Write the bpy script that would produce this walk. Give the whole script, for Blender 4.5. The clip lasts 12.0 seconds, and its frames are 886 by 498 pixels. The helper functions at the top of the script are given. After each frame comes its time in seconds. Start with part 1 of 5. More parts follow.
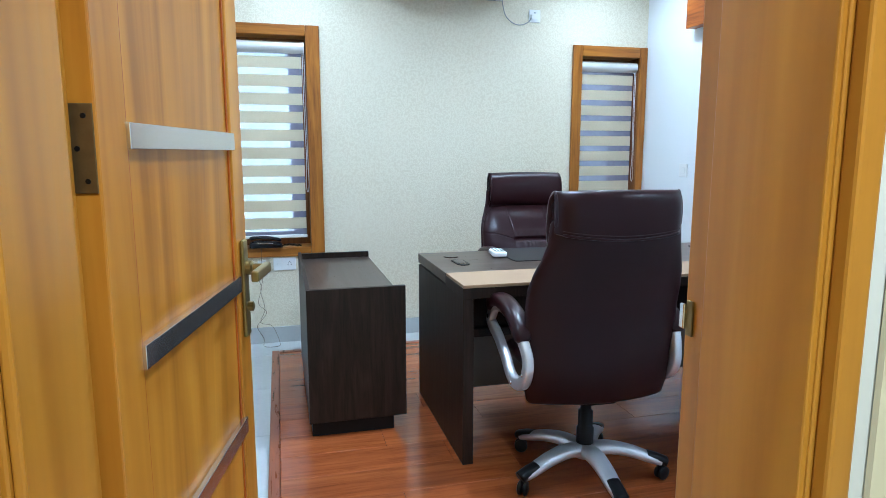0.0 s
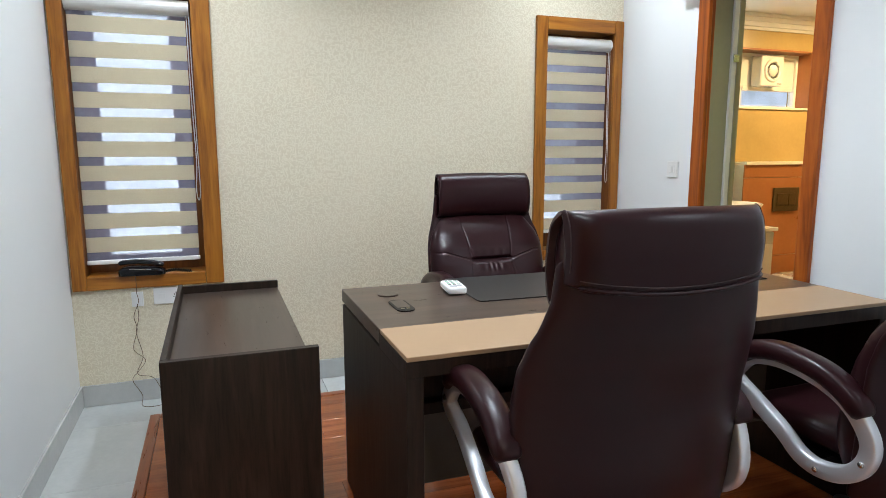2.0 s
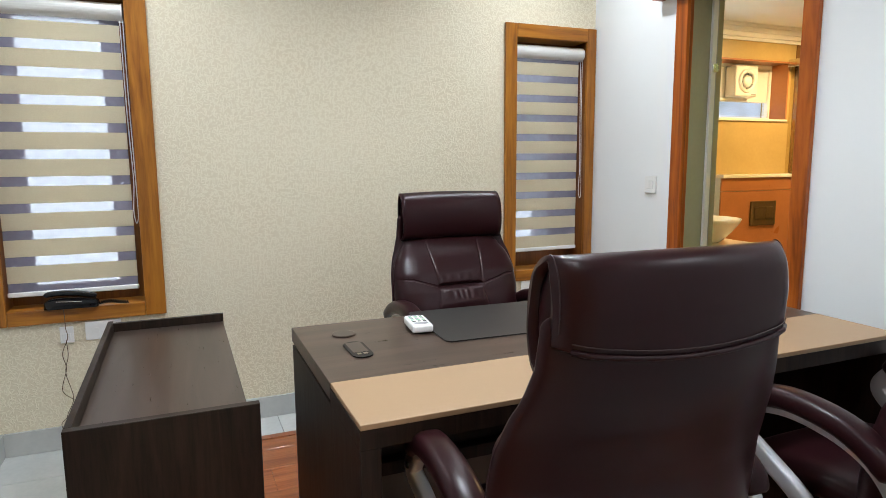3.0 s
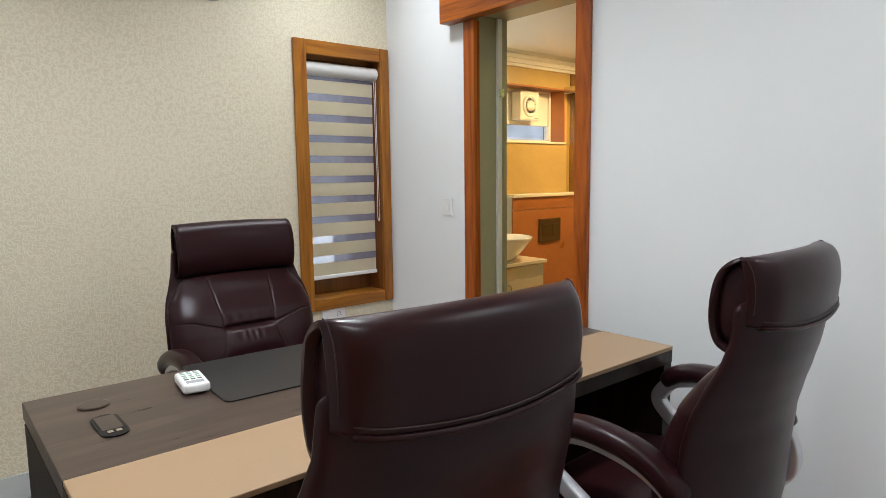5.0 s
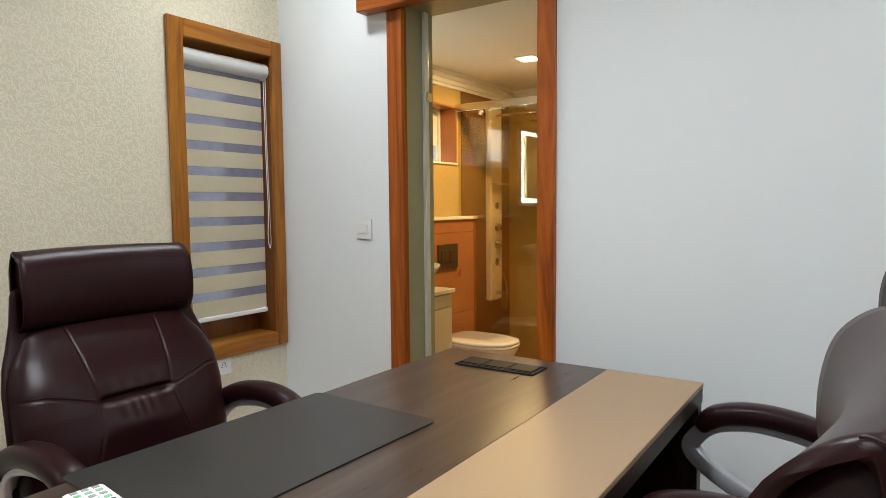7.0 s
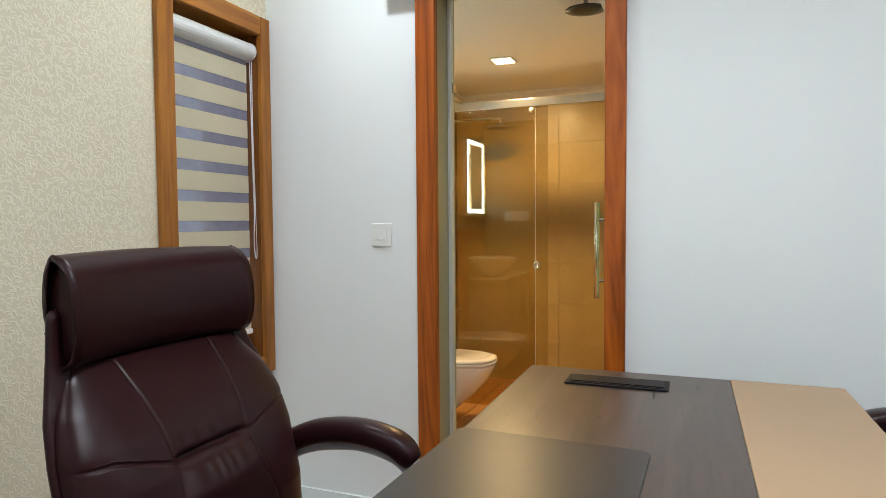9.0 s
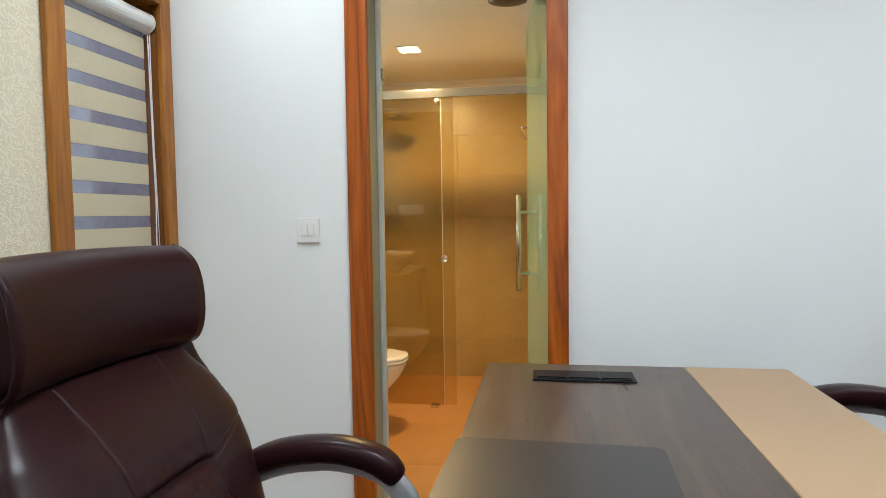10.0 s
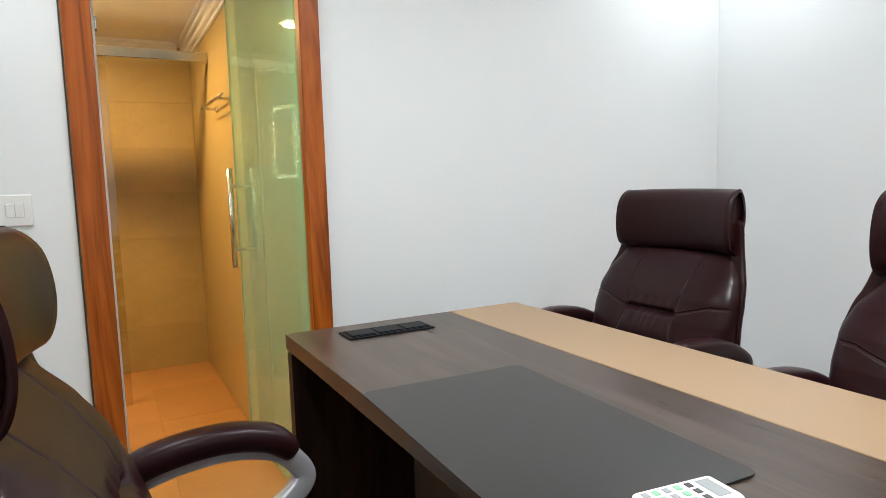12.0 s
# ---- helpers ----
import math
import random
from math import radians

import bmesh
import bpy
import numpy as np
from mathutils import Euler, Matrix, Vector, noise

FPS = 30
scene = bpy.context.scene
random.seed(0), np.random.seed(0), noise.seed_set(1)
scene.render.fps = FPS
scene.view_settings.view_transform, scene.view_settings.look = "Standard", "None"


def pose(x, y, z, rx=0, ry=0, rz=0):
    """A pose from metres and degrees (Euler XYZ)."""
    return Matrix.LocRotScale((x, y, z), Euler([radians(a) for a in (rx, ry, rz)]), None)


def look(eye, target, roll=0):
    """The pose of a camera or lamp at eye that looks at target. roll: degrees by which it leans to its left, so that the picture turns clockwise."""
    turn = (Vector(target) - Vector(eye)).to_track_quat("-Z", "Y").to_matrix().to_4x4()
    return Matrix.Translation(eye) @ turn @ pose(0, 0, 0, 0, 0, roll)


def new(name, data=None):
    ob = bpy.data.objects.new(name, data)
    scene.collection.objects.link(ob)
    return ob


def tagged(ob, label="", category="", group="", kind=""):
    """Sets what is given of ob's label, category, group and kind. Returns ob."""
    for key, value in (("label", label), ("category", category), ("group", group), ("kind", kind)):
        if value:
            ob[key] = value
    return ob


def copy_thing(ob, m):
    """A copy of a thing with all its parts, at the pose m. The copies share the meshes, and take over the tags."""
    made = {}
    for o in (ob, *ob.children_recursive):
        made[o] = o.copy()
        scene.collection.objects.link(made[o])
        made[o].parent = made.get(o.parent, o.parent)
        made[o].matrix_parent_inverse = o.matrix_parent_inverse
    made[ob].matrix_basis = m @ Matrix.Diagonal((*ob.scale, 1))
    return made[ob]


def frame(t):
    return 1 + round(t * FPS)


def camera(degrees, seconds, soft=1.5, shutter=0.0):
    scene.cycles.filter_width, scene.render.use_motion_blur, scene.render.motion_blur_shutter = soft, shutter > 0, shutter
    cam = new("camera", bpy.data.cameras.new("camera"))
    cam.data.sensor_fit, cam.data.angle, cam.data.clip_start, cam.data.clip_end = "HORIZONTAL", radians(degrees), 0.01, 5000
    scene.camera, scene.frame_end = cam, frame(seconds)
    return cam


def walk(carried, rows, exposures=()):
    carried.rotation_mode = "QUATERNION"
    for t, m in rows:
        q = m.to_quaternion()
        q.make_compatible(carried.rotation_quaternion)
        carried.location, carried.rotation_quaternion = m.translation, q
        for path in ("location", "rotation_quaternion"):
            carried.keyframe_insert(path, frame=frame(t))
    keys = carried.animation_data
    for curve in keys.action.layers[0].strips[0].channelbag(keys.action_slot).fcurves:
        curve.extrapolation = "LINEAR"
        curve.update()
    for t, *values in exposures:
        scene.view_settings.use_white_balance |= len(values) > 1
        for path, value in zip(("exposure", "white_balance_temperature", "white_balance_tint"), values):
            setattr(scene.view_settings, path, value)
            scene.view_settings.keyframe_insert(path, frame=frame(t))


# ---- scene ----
cam = camera(70.0, 12.0, soft=0.85)
PATH = [
    (0, (0.414, 0.644, 1.266), (0.908, 2.559, 0.963), 0.0),
    (0.5, (0.467, 0.929, 1.243), (1.002, 2.832, 0.938), 0.3),
    (1, (0.515, 1.181, 1.225), (1.083, 3.075, 0.926), -0.1),
    (1.5, (0.582, 1.372, 1.246), (1.213, 3.244, 0.931), 0.1),
    (2, (0.676, 1.538, 1.253), (1.346, 3.397, 0.943), -0.1),
    (2.5, (0.742, 1.654, 1.274), (1.442, 3.502, 0.966), -0.1),
    (3, (0.785, 1.776, 1.284), (1.546, 3.603, 1.003), -0.4),
    (3.2, (0.798, 1.81, 1.285), (1.6, 3.623, 1.016), -0.5),
    (5, (0.921, 1.904, 1.317), (2.197, 3.426, 1.081), -0.7),
    (5.5, (0.975, 1.979, 1.306), (2.42, 3.344, 1.077), -0.6),
    (6, (1.038, 2.149, 1.308), (2.572, 3.414, 1.093), -0.7),
    (6.5, (0.998, 2.378, 1.273), (2.597, 3.565, 1.096), -0.3),
    (7, (0.958, 2.599, 1.247), (2.612, 3.714, 1.108), -0.5),
    (9, (0.885, 3.344, 1.193), (2.746, 4.072, 1.106), -0.4),
    (9.5, (0.936, 3.499, 1.19), (2.869, 4.006, 1.1), -0.5),
    (10, (0.925, 3.627, 1.194), (2.897, 3.944, 1.083), -0.8),
    (10.5, (0.915, 3.771, 1.181), (2.91, 3.805, 1.044), -0.9),
    (11, (0.944, 3.903, 1.181), (2.912, 3.59, 1.008), -1.3),
    (11.5, (0.938, 4.072, 1.186), (2.822, 3.429, 0.995), -1.5),
    (12, (0.923, 4.243, 1.186), (2.679, 3.309, 0.977), -1.7),
]

EXPOSURES = [(0.0, 0.34, 4950, 0), (1.0, 0.16, 5450, 0), (1.5, 0.08, 5850, 5), (2.5, 0.09, 6250, 8), (5.0, -0.14, 6500, 9), (7.0, -0.20, 6550, 7), (9.0, -0.05, 6350, 5), (10.5, 0.16, 6300, 4), (11.0, 0.27, 6350, 6), (12.0, 0.10, 6550, 7)]
walk(cam, [(t, look(eye, target, roll)) for t, eye, target, roll in PATH], EXPOSURES)

# ---- world and lights ----
world = bpy.data.worlds.new("sky")
scene.world = world
world.use_nodes = True
wn = world.node_tree.nodes
sky = wn.new("ShaderNodeTexSky")
sky.sky_type = "NISHITA"
sky.sun_disc = False
sky.sun_elevation = radians(38)
sky.sun_rotation = radians(200)
wn["Background"].inputs[1].default_value = 0.12
world.node_tree.links.new(sky.outputs[0], wn["Background"].inputs[0])

sun_data = bpy.data.lights.new("sun", "SUN")
sun_data.energy, sun_data.angle, sun_data.color = 1.0, radians(12), (1.0, 0.95, 0.88)
sun = new("sun", sun_data)
sun.matrix_world = look((0, 0, 10), (-2.0, 5.5, 0))


def disc_lamp(name, x, y, z, power, color, size, spread=180.0):
    data = bpy.data.lights.new(name, "AREA")
    data.shape, data.size, data.energy, data.color = "DISK", size, power, color
    data.spread = radians(spread)
    ob = new(name, data)
    ob.matrix_world = pose(x, y, z)
    return ob


CEIL = 2.62
COOL = (0.90, 0.95, 1.0)
WARM = (1.0, 0.66, 0.28)
ROOM_LAMPS = [(0.55, 4.45, 8.5), (2.6, 4.45, 9.0), (0.75, 2.2, 10.0), (2.72, 1.85, 7.5), (1.6, 3.3, 30.0)]
for lx, ly, lp in ROOM_LAMPS:
    disc_lamp("downlight_lamp", lx, ly, CEIL - 0.02, lp, COOL, 0.14, 156.0)
disc_lamp("hall_lamp", 0.85, 0.2, 2.58, 36.0, (1.0, 0.92, 0.76), 0.2)
disc_lamp("bathroom_lamp", 4.6, 4.4, 2.135, 29.0, WARM, 0.1)

# ---- materials ----


def mat(name, rough=0.5, metal=0.0, coat=0.0):
    m = bpy.data.materials.new(name)
    m.use_nodes = True
    b = m.node_tree.nodes["Principled BSDF"]
    b.inputs["Roughness"].default_value = rough
    b.inputs["Metallic"].default_value = metal
    b.inputs["Coat Weight"].default_value = coat
    b.inputs["Coat Roughness"].default_value = 0.12
    return m, m.node_tree.nodes, m.node_tree.links, b


def coords(N, L, scale=(1, 1, 1), rot=(0, 0, 0)):
    tc = N.new("ShaderNodeTexCoord")
    mp = N.new("ShaderNodeMapping")
    mp.inputs["Scale"].default_value = scale
    mp.inputs["Rotation"].default_value = rot
    L.new(tc.outputs["Object"], mp.inputs["Vector"])
    return mp.outputs["Vector"]


def noise_tex(N, L, vec, scale, detail=4.0, rough=0.55, distort=0.0):
    n = N.new("ShaderNodeTexNoise")
    n.inputs["Scale"].default_value = scale
    n.inputs["Detail"].default_value = detail
    n.inputs["Roughness"].default_value = rough
    n.inputs["Distortion"].default_value = distort
    L.new(vec, n.inputs["Vector"])
    return n.outputs["Fac"]


def ramp(N, L, fac, stops):
    r = N.new("ShaderNodeValToRGB")
    el = r.color_ramp.elements
    while len(el) < len(stops):
        el.new(0.5)
    for e, (p, c) in zip(el, stops):
        e.position, e.color = p, (*c, 1)
    L.new(fac, r.inputs["Fac"])
    return r.outputs["Color"]


def mix_rgb(N, L, fac, a, b, mode="MIX"):
    m = N.new("ShaderNodeMix")
    m.data_type, m.blend_type = "RGBA", mode
    for sock, v in ((m.inputs[0], fac), (m.inputs[6], a), (m.inputs[7], b)):
        if isinstance(v, (int, float)):
            sock.default_value = v
        elif isinstance(v, tuple):
            sock.default_value = (*v, 1)
        else:
            L.new(v, sock)
    return m.outputs[2]


def math_node(N, L, op, a, b=0.0):
    m = N.new("ShaderNodeMath")
    m.operation = op
    for sock, v in ((m.inputs[0], a), (m.inputs[1], b)):
        if isinstance(v, (int, float)):
            sock.default_value = v
        else:
            L.new(v, sock)
    return m.outputs[0]


def bump(N, L, b, height, strength, dist=0.002):
    n = N.new("ShaderNodeBump")
    n.inputs["Strength"].default_value = strength
    n.inputs["Distance"].default_value = dist
    L.new(height, n.inputs["Height"])
    L.new(n.outputs["Normal"], b.inputs["Normal"])


def rough_from(N, L, b, fac, lo, hi):
    r = N.new("ShaderNodeMapRange")
    r.inputs["To Min"].default_value, r.inputs["To Max"].default_value = lo, hi
    L.new(fac, r.inputs["Value"])
    L.new(r.outputs["Result"], b.inputs["Roughness"])


def plain(name, color, rough=0.5, metal=0.0, vary=0.12, grain=60.0, bumpy=0.1, coat=0.0, spec=0.5):
    """A surface of one colour with soft blotches and a fine grain."""
    m, N, L, b = mat(name, rough, metal, coat)
    b.inputs["Specular IOR Level"].default_value = spec
    v = coords(N, L)
    big = noise_tex(N, L, v, 2.3, 3)
    fine = noise_tex(N, L, v, grain, 5)
    lo = tuple(c * (1 - vary) for c in color)
    hi = tuple(min(1, c * (1 + vary)) for c in color)
    L.new(mix_rgb(N, L, 0.3, ramp(N, L, big, [(0.3, lo), (0.7, hi)]), ramp(N, L, fine, [(0.3, lo), (0.7, hi)])), b.inputs["Base Color"])
    rough_from(N, L, b, big, rough * 0.85, min(1, rough * 1.15))
    if bumpy:
        bump(N, L, b, fine, bumpy, 0.001)
    return m


def wood(name, dark, mid, light, axis, rough=0.35, coat=0.3, rand=False, fineness=1.0, contrast=1.0, spec=0.5, figure=1.5, streaks=0.35):
    """Timber with its grain along one axis (0, 1, 2)."""
    m, N, L, b = mat(name, rough, 0.0, coat)
    b.inputs["Specular IOR Level"].default_value = spec
    sc = [9.0 * fineness] * 3
    sc[axis] = 0.7 * fineness
    v = coords(N, L, tuple(sc))
    if rand:
        oi = N.new("ShaderNodeObjectInfo")
        cm = N.new("ShaderNodeCombineXYZ")
        r9 = math_node(N, L, "MULTIPLY", oi.outputs["Random"], 37.0)
        for k in range(3):
            L.new(r9, cm.inputs[k])
        ad = N.new("ShaderNodeVectorMath")
        L.new(v, ad.inputs[0])
        L.new(cm.outputs[0], ad.inputs[1])
        v = ad.outputs[0]
    warp = noise_tex(N, L, v, 1.2, 3, 0.5, figure)
    fine = noise_tex(N, L, v, 7.0, 6, 0.65, 0.6)
    band = ramp(N, L, warp, [(0.5 - 0.22 / contrast, dark), (0.5, mid), (0.5 + 0.2 / contrast, light)])
    streak = ramp(N, L, fine, [(0.35, tuple(c * 0.55 for c in mid)), (0.55, light)])
    col = mix_rgb(N, L, streaks, band, streak)
    if rand:
        tone = ramp(N, L, oi.outputs["Random"], [(0.0, (0.78, 0.78, 0.78)), (1.0, (1.12, 1.12, 1.12))])
        col = mix_rgb(N, L, 1.0, col, tone, "MULTIPLY")
    L.new(col, b.inputs["Base Color"])
    rough_from(N, L, b, fine, rough * 0.8, rough * 1.25)
    bump(N, L, b, fine, 0.12, 0.001)
    return m


def wallpaper():
    """Cream wallpaper with short raised strokes at random angles."""
    m, N, L, b = mat("cream_wallpaper", 0.62)
    tc = N.new("ShaderNodeTexCoord")
    sep = N.new("ShaderNodeSeparateXYZ")
    L.new(tc.outputs["Object"], sep.inputs[0])
    total = None
    for k, (scale, off) in enumerate(((33.0, 0.0), (37.0, 3.7), (41.0, 9.1), (30.0, 17.3), (39.0, 31.9), (35.0, 47.3))):
        cm = N.new("ShaderNodeCombineXYZ")
        L.new(math_node(N, L, "MULTIPLY_ADD", sep.outputs["X"], scale), cm.inputs[0])
        cm.inputs[0].links[0].from_node.inputs[2].default_value = off
        L.new(math_node(N, L, "MULTIPLY_ADD", sep.outputs["Z"], scale), cm.inputs[1])
        cm.inputs[1].links[0].from_node.inputs[2].default_value = off * 1.7
        vo = N.new("ShaderNodeTexVoronoi")
        vo.voronoi_dimensions = "2D"
        vo.inputs["Scale"].default_value = 1.0
        L.new(cm.outputs[0], vo.inputs["Vector"])
        sub = N.new("ShaderNodeVectorMath")
        sub.operation = "SUBTRACT"
        L.new(cm.outputs[0], sub.inputs[0])
        L.new(vo.outputs["Position"], sub.inputs[1])
        sc = N.new("ShaderNodeSeparateColor")
        L.new(vo.outputs["Color"], sc.inputs[0])
        rot = N.new("ShaderNodeVectorRotate")
        rot.rotation_type = "Z_AXIS"
        L.new(sub.outputs[0], rot.inputs["Vector"])
        L.new(math_node(N, L, "MULTIPLY", sc.outputs[0], 6.2832), rot.inputs["Angle"])
        s2 = N.new("ShaderNodeSeparateXYZ")
        L.new(rot.outputs[0], s2.inputs[0])
        across = math_node(N, L, "MULTIPLY", math_node(N, L, "ABSOLUTE", s2.outputs[0]), 8.5)
        along = math_node(N, L, "MULTIPLY", math_node(N, L, "ABSOLUTE", s2.outputs[1]), 2.5)
        d = math_node(N, L, "MAXIMUM", across, along)
        h = math_node(N, L, "MAXIMUM", math_node(N, L, "SUBTRACT", 1.0, d), 0.0)
        total = h if total is None else math_node(N, L, "MAXIMUM", total, h)
    big = noise_tex(N, L, tc.outputs["Object"], 1.6, 3)
    base = ramp(N, L, big, [(0.3, (0.645, 0.575, 0.425)), (0.7, (0.70, 0.63, 0.48))])
    raised = ramp(N, L, total, [(0.0, (0, 0, 0)), (0.5, (1, 1, 1))])
    col = mix_rgb(N, L, raised, base, (0.74, 0.68, 0.53))
    L.new(col, b.inputs["Base Color"])
    bump(N, L, b, total, 0.48, 0.0025)
    return m


def painted_wall(name, color):
    m, N, L, b = mat(name, 0.5)
    v = coords(N, L)
    big = noise_tex(N, L, v, 1.1, 4)
    fine = noise_tex(N, L, v, 130.0, 3)
    L.new(ramp(N, L, big, [(0.3, tuple(c * 0.965 for c in color)), (0.7, color)]), b.inputs["Base Color"])
    bump(N, L, b, fine, 0.06, 0.001)
    return m


def leather():
    m, N, L, b = mat("brown_leather", 0.36)
    v = coords(N, L)
    vo = N.new("ShaderNodeTexVoronoi")
    vo.feature = "DISTANCE_TO_EDGE"
    vo.inputs["Scale"].default_value = 520.0
    L.new(v, vo.inputs["Vector"])
    big = noise_tex(N, L, v, 3.0, 2)
    crease = noise_tex(N, L, v, 22.0, 3, 0.5, 0.3)
    L.new(ramp(N, L, big, [(0.3, (0.0172, 0.0046, 0.0058)), (0.7, (0.0200, 0.0054, 0.0068))]), b.inputs["Base Color"])
    b.inputs["Specular IOR Level"].default_value = 0.19
    rough_from(N, L, b, big, 0.28, 0.33)
    h = math_node(N, L, "ADD", math_node(N, L, "MULTIPLY", vo.outputs["Distance"], 0.5), math_node(N, L, "MULTIPLY", crease, 0.5))
    bump(N, L, b, h, 0.10, 0.002)
    return m


def tile_mat(name, a, c, rough, scale=3.0, coat=0.0):
    m, N, L, b = mat(name, rough, 0, coat)
    v = coords(N, L)
    oi = N.new("ShaderNodeObjectInfo")
    cloud = noise_tex(N, L, v, scale, 6, 0.6, 0.8)
    fine = noise_tex(N, L, v, 45.0, 4)
    col = mix_rgb(N, L, 0.25, ramp(N, L, cloud, [(0.3, a), (0.7, c)]), ramp(N, L, fine, [(0.3, a), (0.7, c)]))
    tone = ramp(N, L, oi.outputs["Random"], [(0, (0.95, 0.95, 0.95)), (1, (1.04, 1.04, 1.04))])
    L.new(mix_rgb(N, L, 1.0, col, tone, "MULTIPLY"), b.inputs["Base Color"])
    rough_from(N, L, b, cloud, rough * 0.8, rough * 1.3)
    return m


def glass_mat(name, tint, rough=0.0, alpha=0.12, painted_sheen=0.0, grazing=0.8):
    """Thin clear sheet: mostly lets light straight through, with a mirror reflection at its face. An optional diffuse
    share paints in bright reflections.
    """
    m = bpy.data.materials.new(name)
    m.use_nodes = True
    N, L = m.node_tree.nodes, m.node_tree.links
    N.remove(N["Principled BSDF"])
    out = N["Material Output"]
    tr = N.new("ShaderNodeBsdfTransparent")
    tr.inputs[0].default_value = (*tint, 1)
    gl = N.new("ShaderNodeBsdfGlossy")
    gl.inputs["Roughness"].default_value = rough
    lw = N.new("ShaderNodeLayerWeight")
    lw.inputs["Blend"].default_value = 0.5
    f5 = math_node(N, L, "POWER", lw.outputs["Facing"], 4.0)
    mx = N.new("ShaderNodeMixShader")
    add = math_node(N, L, "MINIMUM", math_node(N, L, "ADD", math_node(N, L, "MULTIPLY", f5, grazing), alpha), 1.0)
    L.new(add, mx.inputs[0])
    L.new(tr.outputs[0], mx.inputs[1])
    L.new(gl.outputs[0], mx.inputs[2])
    last = mx
    # diffuse tint mixed over the sheet in place of bright reflections
    if painted_sheen:
        di = N.new("ShaderNodeBsdfDiffuse")
        di.inputs[0].default_value = (*tint, 1)
        last = N.new("ShaderNodeMixShader")
        last.inputs[0].default_value = painted_sheen
        L.new(mx.outputs[0], last.inputs[1])
        L.new(di.outputs[0], last.inputs[2])
    L.new(last.outputs[0], out.inputs[0])
    return m


def sheer_mat():
    m = bpy.data.materials.new("sheer_voile")
    m.use_nodes = True
    N, L = m.node_tree.nodes, m.node_tree.links
    b = N["Principled BSDF"]
    b.inputs["Roughness"].default_value = 0.9
    v = coords(N, L)
    n = noise_tex(N, L, v, 30, 4)
    L.new(ramp(N, L, n, [(0.3, (0.25, 0.245, 0.33)), (0.7, (0.31, 0.305, 0.39))]), b.inputs["Base Color"])
    tr = N.new("ShaderNodeBsdfTransparent")
    mx = N.new("ShaderNodeMixShader")
    mx.inputs[0].default_value = 0.55
    L.new(tr.outputs[0], mx.inputs[1])
    L.new(b.outputs[0], mx.inputs[2])
    L.new(mx.outputs[0], N["Material Output"].inputs[0])
    return m


def fabric_mat():
    m, N, L, b = mat("cream_blind_fabric", 0.85)
    v = coords(N, L, (300, 300, 300))
    w = noise_tex(N, L, v, 1.0, 2)
    L.new(ramp(N, L, w, [(0.3, (0.60, 0.53, 0.38)), (0.7, (0.70, 0.63, 0.47))]), b.inputs["Base Color"])
    bump(N, L, b, w, 0.1, 0.0005)
    tl = N.new("ShaderNodeBsdfTranslucent")
    tl.inputs[0].default_value = (0.75, 0.66, 0.48, 1)
    mx = N.new("ShaderNodeMixShader")
    mx.inputs[0].default_value = 0.25
    L.new(b.outputs[0], mx.inputs[1])
    L.new(tl.outputs[0], mx.inputs[2])
    L.new(mx.outputs[0], N["Material Output"].inputs[0])
    return m


def glow(name, color, strength):
    m, N, L, b = mat(name, 0.5)
    b.inputs["Base Color"].default_value = (0.9, 0.9, 0.9, 1)
    b.inputs["Emission Color"].default_value = (*color, 1)
    b.inputs["Emission Strength"].default_value = strength
    return m


M_PAINT = painted_wall("white_wall_paint", (0.80, 0.82, 0.83))
M_PAPER = wallpaper()
M_CEIL = painted_wall("white_ceiling_paint", (0.82, 0.82, 0.81))
M_HALL = painted_wall("hall_wall_paint", (0.80, 0.74, 0.55))
M_OAK_Z = wood("honey_teak_upright", (0.36, 0.140, 0.010), (0.50, 0.222, 0.018), (0.60, 0.292, 0.030), 2, 0.36, 0.15, spec=0.35, contrast=0.9, fineness=0.30, figure=3.4, streaks=0.09)
M_OAK_X = wood("honey_teak_level", (0.36, 0.140, 0.010), (0.50, 0.222, 0.018), (0.60, 0.292, 0.030), 0, 0.36, 0.15, spec=0.35, contrast=0.9, fineness=0.30, figure=3.4, streaks=0.09)
M_LEAF_Z = wood("amber_teak_leaf_upright", (0.28, 0.100, 0.007), (0.45, 0.184, 0.013), (0.56, 0.258, 0.026), 2, 0.34, 0.18, spec=0.35, contrast=1.0, fineness=0.34, figure=4.2, streaks=0.10)
M_LEAF_X = wood("amber_teak_leaf_level", (0.28, 0.100, 0.007), (0.45, 0.184, 0.013), (0.56, 0.258, 0.026), 0, 0.34, 0.18, spec=0.35, contrast=1.0, fineness=0.34, figure=4.2, streaks=0.10)
M_OAK_Y = wood("honey_teak_deep", (0.34, 0.115, 0.015), (0.46, 0.175, 0.024), (0.56, 0.24, 0.04), 1, 0.34, 0.4)
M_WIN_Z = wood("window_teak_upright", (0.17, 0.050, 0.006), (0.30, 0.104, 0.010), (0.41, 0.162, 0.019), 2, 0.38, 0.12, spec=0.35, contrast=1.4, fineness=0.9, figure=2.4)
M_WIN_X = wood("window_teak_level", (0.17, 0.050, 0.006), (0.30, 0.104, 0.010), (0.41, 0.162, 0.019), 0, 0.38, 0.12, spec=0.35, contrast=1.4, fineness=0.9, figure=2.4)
# darkened copy of the window teak: the recess shade is in its colour
M_WIN_SHADE = wood("shaded_window_teak", (0.085, 0.024, 0.004), (0.15, 0.046, 0.006), (0.21, 0.072, 0.010), 2, 0.38, 0.12, spec=0.35, contrast=1.2, fineness=0.9, figure=2.4)
